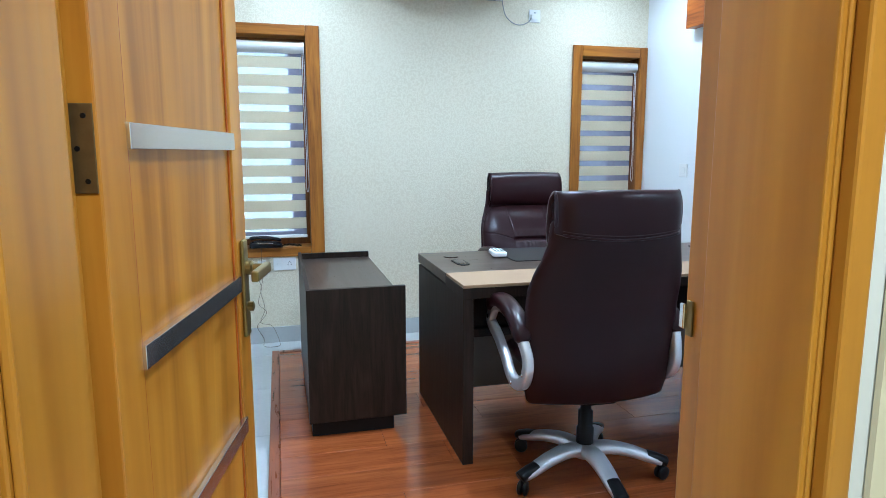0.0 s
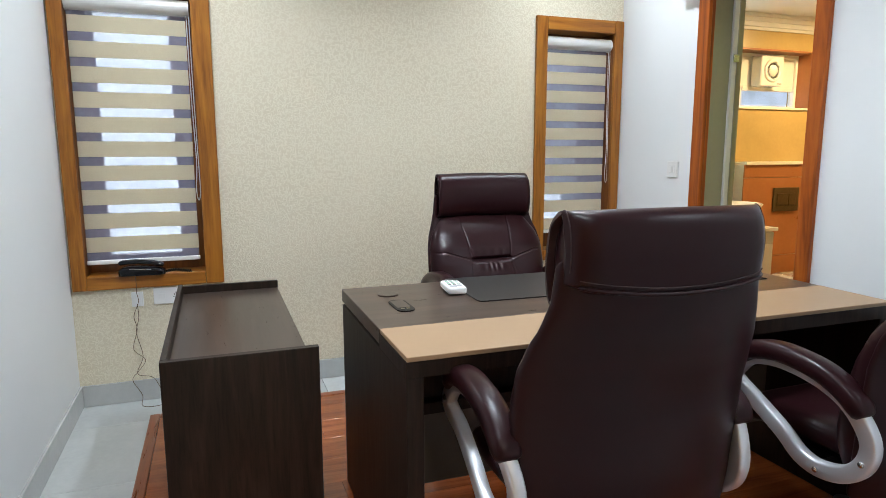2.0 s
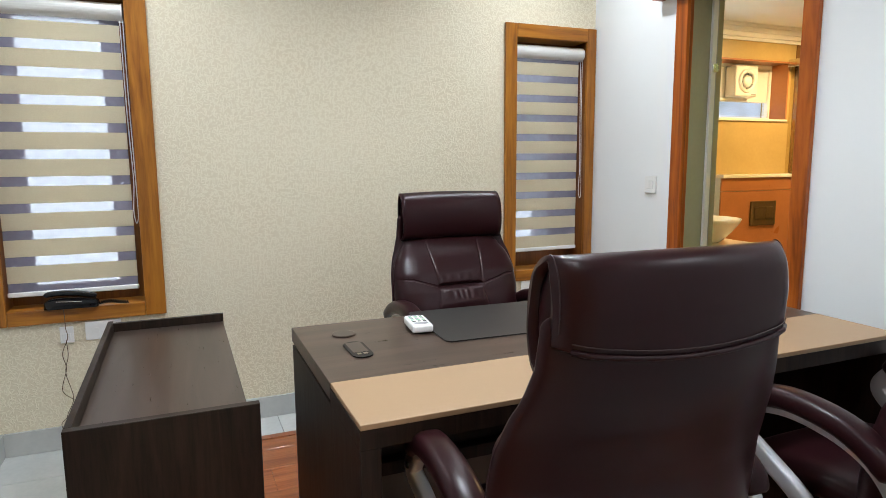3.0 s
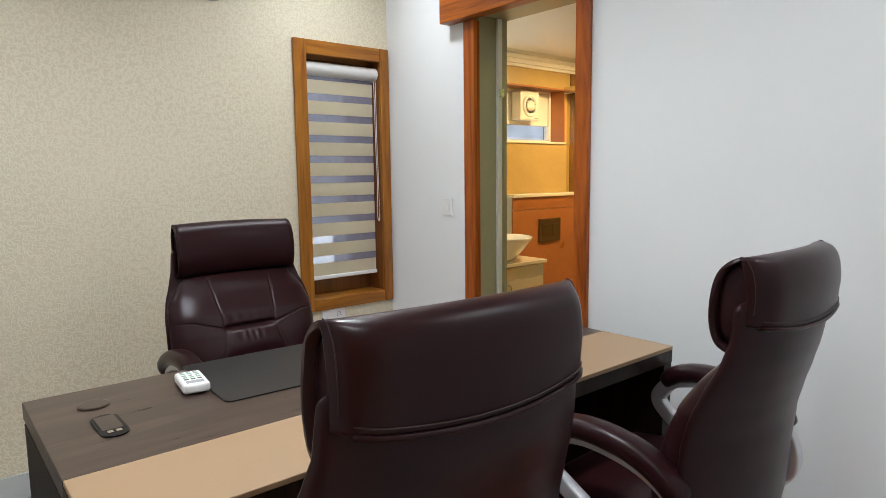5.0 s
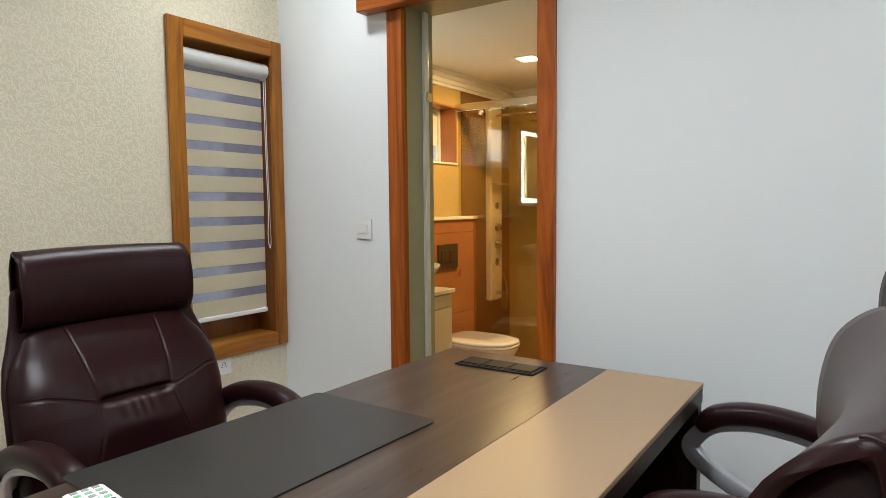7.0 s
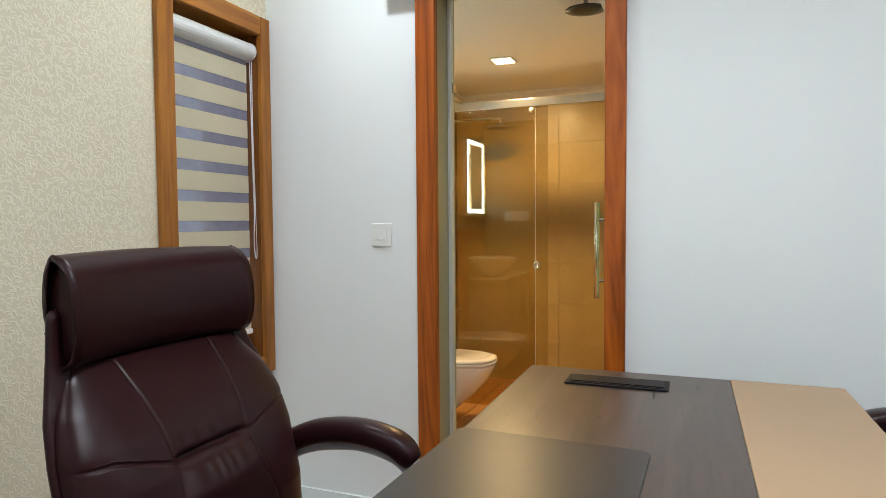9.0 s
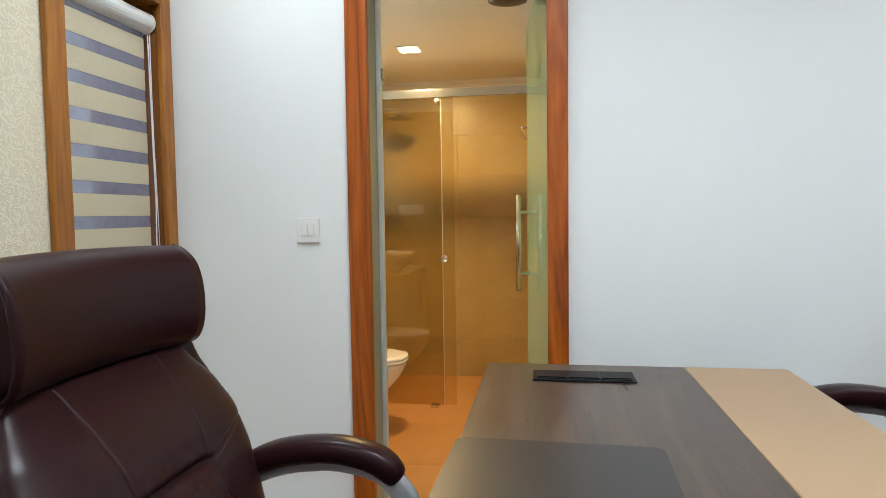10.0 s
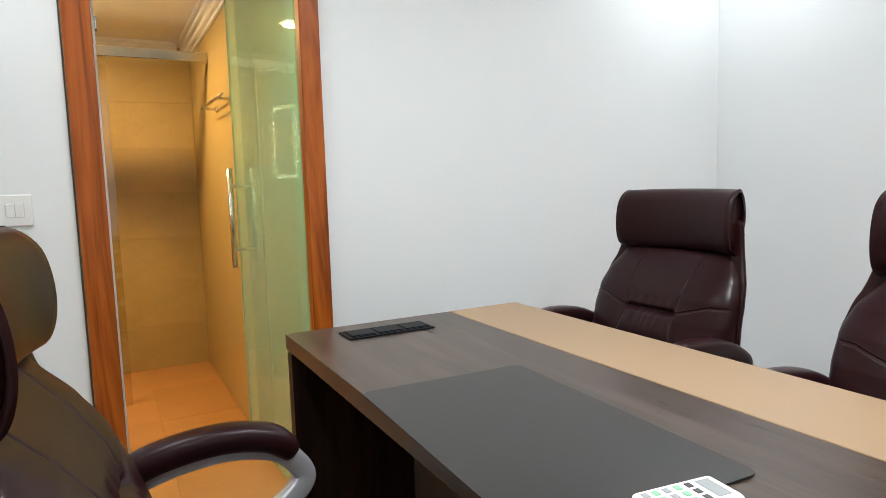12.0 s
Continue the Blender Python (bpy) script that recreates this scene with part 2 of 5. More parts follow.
M_RED_Z = wood("red_teak_upright", (0.18, 0.034, 0.003), (0.35, 0.078, 0.006), (0.43, 0.108, 0.010), 2, 0.36, 0.12, spec=0.35, contrast=1.15, fineness=0.55, figure=7.0, streaks=0.12)
M_RED_Y = wood("red_teak_level", (0.135, 0.025, 0.003), (0.32, 0.075, 0.006), (0.46, 0.132, 0.013), 1, 0.36, 0.12, spec=0.35, contrast=1.5, fineness=0.8, figure=3.0)
M_PLANK = wood("red_laminate", (0.19, 0.041, 0.010), (0.30, 0.070, 0.016), (0.41, 0.112, 0.028), 0, 0.22, 0.3, rand=True)
M_EDGE = wood("red_laminate_trim", (0.15, 0.034, 0.010), (0.22, 0.053, 0.015), (0.29, 0.08, 0.022), 1, 0.28, 0.3)
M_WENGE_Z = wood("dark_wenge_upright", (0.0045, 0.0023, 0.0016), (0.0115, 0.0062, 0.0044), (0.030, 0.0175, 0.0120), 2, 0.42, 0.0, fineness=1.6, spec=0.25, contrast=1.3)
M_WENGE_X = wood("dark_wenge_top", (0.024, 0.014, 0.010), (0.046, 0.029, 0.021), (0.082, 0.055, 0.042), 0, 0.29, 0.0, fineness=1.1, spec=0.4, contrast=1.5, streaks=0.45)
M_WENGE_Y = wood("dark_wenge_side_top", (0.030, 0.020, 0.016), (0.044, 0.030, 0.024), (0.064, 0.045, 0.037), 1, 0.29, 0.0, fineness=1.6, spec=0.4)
M_TAN = plain("tan_leatherette", (0.315, 0.205, 0.118), 0.46, vary=0.06, grain=220, bumpy=0.15)
M_TAUPE = plain("taupe_laminate", (0.12, 0.095, 0.075), 0.3, vary=0.08)
M_LEATHER = leather()
M_STITCH = plain("brown_thread", (0.032, 0.012, 0.012), 0.6, vary=0.2)
M_MAT = plain("black_desk_mat", (0.026, 0.0240, 0.0235), 0.36, vary=0.14, grain=260, bumpy=0.2, spec=0.32)
M_SILVER = plain("silver_lacquer", (0.66, 0.67, 0.70), 0.34, 0.6, vary=0.05, bumpy=0.03)
M_CHROME = plain("brushed_chrome", (0.70, 0.69, 0.67), 0.18, 1.0, vary=0.05, bumpy=0.02)
M_STRIP = plain("brushed_steel_strip", (0.70, 0.70, 0.73), 0.13, 0.95, vary=0.08, bumpy=0.03)
M_BRASS = plain("aged_brass", (0.26, 0.20, 0.075), 0.34, 0.85, vary=0.25, bumpy=0.08)
M_HINGE = plain("dark_bronze", (0.16, 0.11, 0.05), 0.45, 0.7, vary=0.3, bumpy=0.15)
M_BLACK = plain("black_plastic", (0.006, 0.006, 0.007), 0.40, vary=0.2, bumpy=0.05, spec=0.2)
M_SOCKET = plain("black_socket_plastic", (0.005, 0.006, 0.009), 0.5, vary=0.2, bumpy=0.03, spec=0.12)
M_GLOSSBLACK = plain("gloss_black_plastic", (0.006, 0.006, 0.008), 0.15, vary=0.2, bumpy=0.0, spec=0.3)
M_WHITE = plain("white_plastic", (0.78, 0.78, 0.77), 0.32, vary=0.03, bumpy=0.02)
M_GREYP = plain("grey_plastic", (0.30, 0.31, 0.32), 0.4, vary=0.05, bumpy=0.02)
M_DARKGREY = plain("dark_grey_plastic", (0.045, 0.042, 0.040), 0.35, vary=0.08, bumpy=0.03, spec=0.35)
M_PALEGREY = plain("pale_grey_plastic", (0.66, 0.66, 0.66), 0.4, vary=0.03, bumpy=0.0)
M_GREEN = plain("green_rubber_key", (0.22, 0.48, 0.30), 0.5, vary=0.05)
M_ALU = plain("white_aluminium", (0.66, 0.66, 0.64), 0.35, 0.2, vary=0.05, bumpy=0.02)
M_TOWER = plain("pale_tower_lacquer", (0.84, 0.82, 0.74), 0.30, 0.0, vary=0.03, bumpy=0.0)
# shower tile darkened in colour for the weaker light behind the glass
M_SHOWER_SHADE = tile_mat("shaded_shower_tile", (0.165, 0.085, 0.028), (0.225, 0.120, 0.042), 0.22, 2.4)
M_TILE = tile_mat("grey_porcelain_tile", (0.48, 0.50, 0.50), (0.60, 0.62, 0.61), 0.07, 1.6)
M_SKIRT = tile_mat("grey_skirting_tile", (0.42, 0.43, 0.43), (0.52, 0.53, 0.52), 0.15, 2.5)
M_GROUT = plain("pale_grout", (0.58, 0.58, 0.55), 0.8)
M_BATHTILE = tile_mat("beige_bath_tile", (0.40, 0.285, 0.105), (0.50, 0.365, 0.15), 0.32, 2.2)
M_RUST = tile_mat("rust_bath_tile", (0.33, 0.125, 0.042), (0.42, 0.170, 0.062), 0.28, 2.6)
M_BATHFLOOR = tile_mat("orange_floor_tile", (0.42, 0.195, 0.06), (0.53, 0.27, 0.095), 0.35, 2.4)
M_BATHGROUT = plain("beige_grout", (0.40, 0.29, 0.12), 0.8)
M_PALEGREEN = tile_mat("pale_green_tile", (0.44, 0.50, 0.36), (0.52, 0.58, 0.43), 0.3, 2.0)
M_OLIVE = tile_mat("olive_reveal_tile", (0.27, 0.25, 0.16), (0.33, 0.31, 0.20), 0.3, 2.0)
M_CERAMIC = plain("white_ceramic", (0.82, 0.81, 0.78), 0.08, vary=0.02, bumpy=0.0, coat=0.5)
M_CREAMSTONE = plain("cream_stone", (0.74, 0.70, 0.60), 0.2, vary=0.05)
M_CABINET = plain("cream_lacquer", (0.62, 0.59, 0.50), 0.3, vary=0.03)
# door glass: the 0.22 diffuse share paints its milky green reflections
M_GLASS_DOOR = glass_mat("green_tinted_glass", (0.76, 0.93, 0.75), 0.0, 0.07, 0.22, 0.6)
M_GLASS_SHOWER = glass_mat("bronze_shower_glass", (0.93, 0.89, 0.79), 0.0, 0.07, 0.0, 0.45)
M_GLASS_WIN = glass_mat("window_glass", (0.95, 0.97, 0.98), 0.0, 0.03)
M_GLASS_EDGE = plain("green_glass_edge", (0.25, 0.55, 0.42), 0.15, vary=0.05)
M_SHEER = sheer_mat()
M_FABRIC = fabric_mat()
M_MIRROR = plain("mirror_silver", (0.9, 0.9, 0.9), 0.02, 1.0, vary=0.0, bumpy=0.0)
M_LED = glow("led_band", (0.80, 1.0, 0.95), 16.0)
M_LAMP = glow("cool_lamp_diffuser", COOL, 12.0)
M_WARMLAMP = glow("warm_lamp_diffuser", (1.0, 0.78, 0.45), 14.0)
M_CABLE = plain("brown_cable", (0.10, 0.06, 0.03), 0.5)
M_GROUND = plain("outdoor_ground", (0.20, 0.19, 0.15), 0.9, vary=0.25, grain=8)
M_BRIGHT = glow("bright_daylight", (0.80, 0.88, 1.0), 3.3)
# grey-blue emission painted in for the dull, shaded view beyond the windows
M_DULL_GLOW, hn, hl, hb = mat("dull_outdoor_glow", 0.9)
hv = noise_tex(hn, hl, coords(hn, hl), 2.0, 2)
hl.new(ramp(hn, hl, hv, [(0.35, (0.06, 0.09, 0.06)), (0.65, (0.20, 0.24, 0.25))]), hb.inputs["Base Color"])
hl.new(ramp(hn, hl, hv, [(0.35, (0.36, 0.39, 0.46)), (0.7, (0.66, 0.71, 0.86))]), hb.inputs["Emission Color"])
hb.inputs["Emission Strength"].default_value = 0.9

# ---- mesh helpers ----


def finish(ob, smooth):
    if smooth:
        for p in ob.data.polygons:
            p.use_smooth = True
    return ob


def part(name, bm, material, parent=None, label="", smooth=False):
    """Links a bmesh as one mesh object, under a thing or a part."""
    bmesh.ops.recalc_face_normals(bm, faces=bm.faces)
    me = bpy.data.meshes.new(name)
    bm.to_mesh(me)
    bm.free()
    me.materials.append(material)
    ob = new(name, me)
    if parent is not None:
        ob.parent = parent
    if label:
        ob["label"] = label
    return finish(ob, smooth)


def thing(name, label, category, group="", kind="", m=None):
    ob = new(name)
    ob.empty_display_size = 0.1
    if m is not None:
        ob.matrix_world = m
    return tagged(ob, label, category, group, kind)


def add_box(bm, x0, x1, y0, y1, z0, z1, bevel=0.0, seg=2):
    g = bmesh.ops.create_cube(bm, size=1.0)
    vs = g["verts"]
    for v in vs:
        v.co = Vector((x0 if v.co.x < 0 else x1, y0 if v.co.y < 0 else y1, z0 if v.co.z < 0 else z1))
    if bevel:
        es = list({e for v in vs for e in v.link_edges})
        bmesh.ops.bevel(bm, geom=es, offset=bevel, segments=seg, affect="EDGES", profile=0.5)
    return bm


def box(x0, x1, y0, y1, z0, z1, bevel=0.0, seg=2):
    return add_box(bmesh.new(), x0, x1, y0, y1, z0, z1, bevel, seg)


def rings_to_mesh(bm, rings, closed=False, caps=True):
    """Skins rings of points, all of one length, into a tube."""
    vr = [[bm.verts.new(p) for p in r] for r in rings]
    n = len(vr[0])
    m = len(vr)
    for i in range(m if closed else m - 1):
        a, b = vr[i], vr[(i + 1) % m]
        for k in range(n):
            bm.faces.new((a[k], a[(k + 1) % n], b[(k + 1) % n], b[k]))
    if caps and not closed:
        bm.faces.new(vr[0][::-1])
        bm.faces.new(vr[-1])
    return bm


def spline(pts, closed=False, per=6):
    """Smooth points through the given ones."""
    P = [Vector(p) for p in pts]
    n = len(P)
    out = []
    for i in range(n if closed else n - 1):
        if closed:
            a, b, c, d = P[i - 1], P[i], P[(i + 1) % n], P[(i + 2) % n]
        else:
            a, b, c, d = P[max(i - 1, 0)], P[i], P[i + 1], P[min(i + 2, n - 1)]
        for k in range(per):
            t = k / per
            out.append(0.5 * (2 * b + (c - a) * t + (2 * a - 5 * b + 4 * c - d) * t * t + (3 * b - a - 3 * c + d) * t ** 3))
    if not closed:
        out.append(P[-1])
    return out


def sweep(pts, ra, rb=None, seg=10, closed=False, side=None, power=2.0, scale=None):
    """A tube along points; ra across 'side', rb along the other way."""
    rb = ra if rb is None else rb
    n = len(pts)
    rings = []
    ref = Vector(side) if side else None
    for i, p in enumerate(pts):
        a = pts[i - 1] if (i or closed) else pts[i]
        b = pts[(i + 1) % n] if (i < n - 1 or closed) else pts[i]
        t = (Vector(b) - Vector(a)).normalized()
        if ref is None:
            ref = Vector((0, 0, 1)) if abs(t.z) < 0.9 else Vector((1, 0, 0))
        s = (ref - t * ref.dot(t)).normalized()
        if side is None:
            ref = s
        u = t.cross(s)
        k = scale(i / max(1, n - 1)) if scale else 1.0
        ring = []
        for j in range(seg):
            an = 2 * math.pi * j / seg
            c, d = math.cos(an), math.sin(an)
            e = 2.0 / power
            c = math.copysign(abs(c) ** e, c)
            d = math.copysign(abs(d) ** e, d)
            ring.append(Vector(p) + s * (ra * c * k) + u * (rb * d * k))
        rings.append(ring)
    return rings_to_mesh(bmesh.new(), rings, closed)


def lathe(profile, seg=24, m=None):
    """Turns (radius, height) points round z."""
    rings = []
    for r, z in profile:
        rings.append([Vector((max(r, 1e-4) * math.cos(2 * math.pi * k / seg), max(r, 1e-4) * math.sin(2 * math.pi * k / seg), z)) for k in range(seg)])
    bm = rings_to_mesh(bmesh.new(), rings)
    if m is not None:
        bm.transform(m)
    return bm


def rod(p, q, r, seg=12):
    p, q = Vector(p), Vector(q)
    bm = lathe([(r, 0), (r, (q - p).length)], seg)
    bm.transform(Matrix.Translation(p) @ (q - p).to_track_quat("Z", "Y").to_matrix().to_4x4())
    return bm


def join(a, b):
    me = bpy.data.meshes.new("tmp")
    b.to_mesh(me)
    b.free()
    a.from_mesh(me)
    bpy.data.meshes.remove(me)
    return a


def holed_wall(name, axis, a0, a1, t0, t1, z0, z1, holes, material, label):
    """A wall along axis x or y from a0 to a1, from t0 to t1 thick, with openings (a, b, low, high) cut through."""
    bm = bmesh.new()
    cuts = sorted({a0, a1, *[h[0] for h in holes], *[h[1] for h in holes]})
    for u, v in zip(cuts, cuts[1:]):
        mid = (u + v) / 2
        spans = sorted([(h[2], h[3]) for h in holes if h[0] <= mid <= h[1]])
        low = z0
        for s0, s1 in spans + [(z1, z1)]:
            if s0 > low + 1e-6:
                if axis == "x":
                    add_box(bm, u, v, t0, t1, low, s0)
                else:
                    add_box(bm, t0, t1, u, v, low, s0)
            low = s1
    bmesh.ops.remove_doubles(bm, verts=bm.verts, dist=1e-5)
    seen = {}
    for f in list(bm.faces):
        key = tuple(round(c, 4) for c in f.calc_center_median())
        seen.setdefault(key, []).append(f)
    bmesh.ops.delete(bm, geom=[f for fs in seen.values() if len(fs) > 1 for f in fs], context="FACES_ONLY")
    return tagged(part(name, bm, material), label, "wall", kind="structure")


# ---- the large structure ----
TILE_Z = -0.025
XL, XR, YB, YW = -0.01, 3.11, 1.50, 5.0
# office walls
holed_wall("wall_north", "x", XL - 0.2, XR, YW, YW + 0.22, TILE_Z - 0.1, CEIL, [(0.06, 0.62, 0.63, 2.02), (2.56, 3.05, 0.63, 1.97)], M_PAPER, "cream textured wallpaper wall with two tall windows")
tagged(part("wall_west", box(XL - 0.2, XL, YB, YW, TILE_Z - 0.1, CEIL), M_PAINT), "plain white painted wall", "wall", kind="structure")
holed_wall("wall_east", "y", YB - 0.24, YW + 0.3, XR, XR + 0.215, TILE_Z - 0.1, CEIL, [(3.56, 4.32, -1, 2.10)], M_PAINT, "plain white painted wall with a bathroom doorway")
holed_wall("wall_south", "x", -1.6, XR, YB - 0.24, YB, TILE_Z - 0.1, CEIL, [(0.13, 1.085, -1, 2.14)], M_PAINT, "white painted wall with the entrance doorway")
tagged(part("ceiling", box(XL - 0.2, XR, YB, YW, CEIL, CEIL + 0.1), M_CEIL), "flat white painted ceiling", "ceiling", kind="structure")
# hall behind the entrance
tagged(part("wall_hall_south", box(-1.6, 3.3, -1.4, -1.2, TILE_Z - 0.1, CEIL), M_HALL), "pale yellow hall wall", "wall", kind="structure")
tagged(part("wall_hall_west", box(-1.8, -1.6, -1.4, YB, TILE_Z - 0.1, CEIL), M_HALL), "pale yellow hall wall", "wall", kind="structure")
tagged(part("wall_hall_east", box(3.3, 3.5, -1.4, YB - 0.24, TILE_Z - 0.1, CEIL), M_HALL), "pale yellow hall wall", "wall", kind="structure")
tagged(part("ceiling_hall", box(-1.6, 3.3, -1.2, YB - 0.24, CEIL, CEIL + 0.1), M_CEIL), "white hall ceiling", "ceiling", kind="structure")
hall_skin = bmesh.new()
add_box(hall_skin, -1.6, 0.07, YB - 0.252, YB - 0.243, TILE_Z, CEIL)
add_box(hall_skin, 1.145, 3.3, YB - 0.252, YB - 0.243, TILE_Z, CEIL)
add_box(hall_skin, 0.07, 1.145, YB - 0.252, YB - 0.243, 2.2, CEIL)
tagged(part("wall_hall_north", hall_skin, M_HALL), "pale yellow plaster on the hall side", "wall", kind="structure")
# bathroom shell
BX0, BX1, BY0, BY1, BZ, BC = XR + 0.215, 5.60, 3.66, 5.07, -0.03, 2.16
holed_wall("wall_bath_north", "x", BX0, BX1, BY1, BY1 + 0.22, BZ - 0.1, CEIL, [(3.75, 4.81, 1.53, 1.945)], M_BATHTILE, "beige tiled bathroom wall with a high window niche")
tagged(part("wall_bath_east", box(BX1 + 0.008, BX1 + 0.2, BY0 - 0.2, BY1 + 0.22, BZ - 0.1, CEIL), M_BATHGROUT), "beige tiled shower wall", "wall", kind="structure")
south = box(BX0, 3.955, BY0 - 0.2, BY0 - 0.068, BZ - 0.1, CEIL)
add_box(south, 3.955, BX1 + 0.008, BY0 - 0.2, BY0, BZ - 0.1, CEIL)
tagged(part("wall_bath_south", south, M_BATHTILE), "beige tiled bathroom wall", "wall", kind="structure")
tagged(part("ceiling_bath", box(BX0, BX1 + 0.008, BY0, BY1, BC, BC + 0.1), M_CEIL), "white bathroom ceiling", "ceiling", kind="structure")
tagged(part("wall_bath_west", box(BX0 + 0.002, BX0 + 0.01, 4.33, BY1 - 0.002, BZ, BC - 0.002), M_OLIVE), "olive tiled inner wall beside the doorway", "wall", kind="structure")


def cornice(x0, y0, x1, y1, inward):
    """A stepped plaster cornice under the bathroom ceiling."""
    bm = bmesh.new()
    ix, iy = inward
    for d, z0, z1 in ((0.075, BC - 0.022, BC - 0.001), (0.055, BC - 0.05, BC - 0.022), (0.035, BC - 0.078, BC - 0.05), (0.015, BC - 0.098, BC - 0.078)):
        add_box(bm, *sorted((x0, x1 + ix * d)), *sorted((y0, y1 + iy * d)), z0, z1)
    return tagged(part("cornice", bm, M_CEIL), "white stepped plaster cornice", "cornice", kind="structure")


cornice(BX0 + 0.012, BY1 - 0.001, BX1, BY1 - 0.001, (0, -1))
cornice(BX1 - 0.001, BY0 + 0.08, BX1 - 0.001, BY1 - 0.08, (-1, 0))
cornice(BX0 + 0.012, BY0 + 0.001, BX1, BY0 + 0.001, (0, 1))
cornice(BX0 + 0.011, 4.34, BX0 + 0.011, BY1 - 0.08, (1, 0))

# ground outside
tagged(part("ground", box(-60, 60, -60, 60, -0.5, -0.3), M_GROUND), "bare ground outside the building", "ground", kind="structure")

# ---- entrance door ----
frame_e = thing("door_1", "honey teak entrance door frame, door standing open", "door frame", kind="structure")
for x0, x1, nm in ((0.13, 0.172, "jamb"), (1.043, 1.085, "jamb")):
    part(nm, box(x0, x1, YB - 0.25, YB + 0.012, TILE_Z, 2.098, 0.004), M_OAK_Z, frame_e)
part("head", box(0.13, 1.085, YB - 0.25, YB + 0.012, 2.10, 2.14, 0.004), M_OAK_X, frame_e)
for y0, y1 in ((YB - 0.275, YB - 0.2502), (YB + 0.003, YB + 0.02)):
    hall = y0 < YB
    part("casing", box(0.075, 0.166, y0, y1, TILE_Z, 2.105, 0.005), M_OAK_Z, frame_e)
    part("casing", box(1.049, 1.086 if hall else 1.135, y0, y1, TILE_Z, 2.105, 0.005), M_OAK_Z, frame_e)
    part("casing", box(0.075, 1.135, y0, y1, 2.108, 2.195, 0.005), M_OAK_X, frame_e)
part("door_stop", box(1.031, 1.042, YB - 0.25, YB - 0.045, TILE_Z, 2.097, 0.003), M_OAK_Z, frame_e)
part("door_stop", box(0.173, 0.184, YB - 0.25, YB - 0.045, TILE_Z, 2.097, 0.003), M_OAK_Z, frame_e)
strike = part("strike_plate", box(1.0385, 1.042, YB - 0.012, YB + 0.004, 0.975, 1.032, 0.001), M_BRASS, frame_e, "aged brass strike plate")
part("strike_lip", box(1.033, 1.0385, YB + 0.002, YB + 0.014, 0.985, 1.026, 0.002), M_CHROME, strike)

LEAF_A = math.degrees(math.atan2(2.17 - 1.515, 0.333 - 0.200))
door = thing("door", "honey teak panelled door standing open, three steel strips and brass lever handle", "door", m=pose(0.200, 1.515, 0, 0, 0, LEAF_A))
# local: x runs from the hinge to the free edge, -y is the face towards the room's middle
LW, LT, LH = 0.675, 0.038, 2.06
for x0, x1 in ((0.0, 0.085), (LW - 0.085, LW)):
    part("stile", box(x0, x1, 0, LT, 0.0, LH, 0.003), M_LEAF_Z, door)
part("rail", box(0.086, LW - 0.086, 0.001, LT - 0.001, 0.0, 0.14, 0.002), M_LEAF_X, door)
part("rail", box(0.086, LW - 0.086, 0.001, LT - 0.001, LH - 0.10, LH, 0.002), M_LEAF_X, door)
part("panel", box(0.088, LW - 0.088, 0.008, LT - 0.008, 0.141, LH - 0.101), M_LEAF_Z, door)
for x0, x1 in ((0.0865, 0.094), (LW - 0.094, LW - 0.0865)):
    part("bead", box(x0, x1, 0.004, 0.0079, 0.142, LH - 0.102, 0.001), M_RED_Z, door)
for z in (1.288, 0.975, 0.645):
    part("metal_strip", box(0.080, LW - 0.079, -0.006, 0.006, z - 0.018, z + 0.018, 0.001), M_STRIP, door, "brushed steel strip")
lock = part("handle_plate", box(LW - 0.062, LW - 0.022, -0.009, 0.0, 0.845, 1.070, 0.004), M_BRASS, door, "aged brass lock plate")
lev = rod((LW - 0.042, -0.009, 1.005), (LW - 0.042, -0.052, 1.005), 0.0095, 14)
join(lev, lathe([(0.017, 0), (0.017, 0.012), (0.012, 0.016)], 16, pose(LW - 0.042, -0.009, 1.005, 90)))
add_box(lev, LW - 0.155, LW - 0.030, -0.062, -0.046, 0.993, 1.017, 0.004)
part("lever_handle", lev, M_BRASS, lock, "aged brass lever")
part("key_cylinder", lathe([(0.0, -0.001), (0.011, 0), (0.011, 0.012), (0.006, 0.014)], 14, pose(LW - 0.042, -0.009, 0.915, 90)), M_BRASS, lock)
part("bolt_plate", box(LW, LW + 0.003, 0.007, 0.031, 0.86, 1.04, 0.001), M_BRASS, door)
for z in (1.27, 0.22, 1.88):
    hg = part("hinge", box(-0.003, 0.0, 0.003, 0.036, z - 0.055, z + 0.055, 0.001), M_HINGE, door, "dark bronze butt hinge")
    part("hinge_pin", rod((-0.006, 0.041, z - 0.055), (-0.006, 0.041, z + 0.055), 0.006), M_HINGE, hg)
    for dz in (-0.04, 0.0, 0.04):
        part("screw", lathe([(0.0, 0.001), (0.0035, 0.001), (0.0035, 0)], 8, pose(-0.003, 0.014 + 0.01 * (dz == 0), z + dz, 0, -90)), M_BLACK, hg)

# ---- windows ----


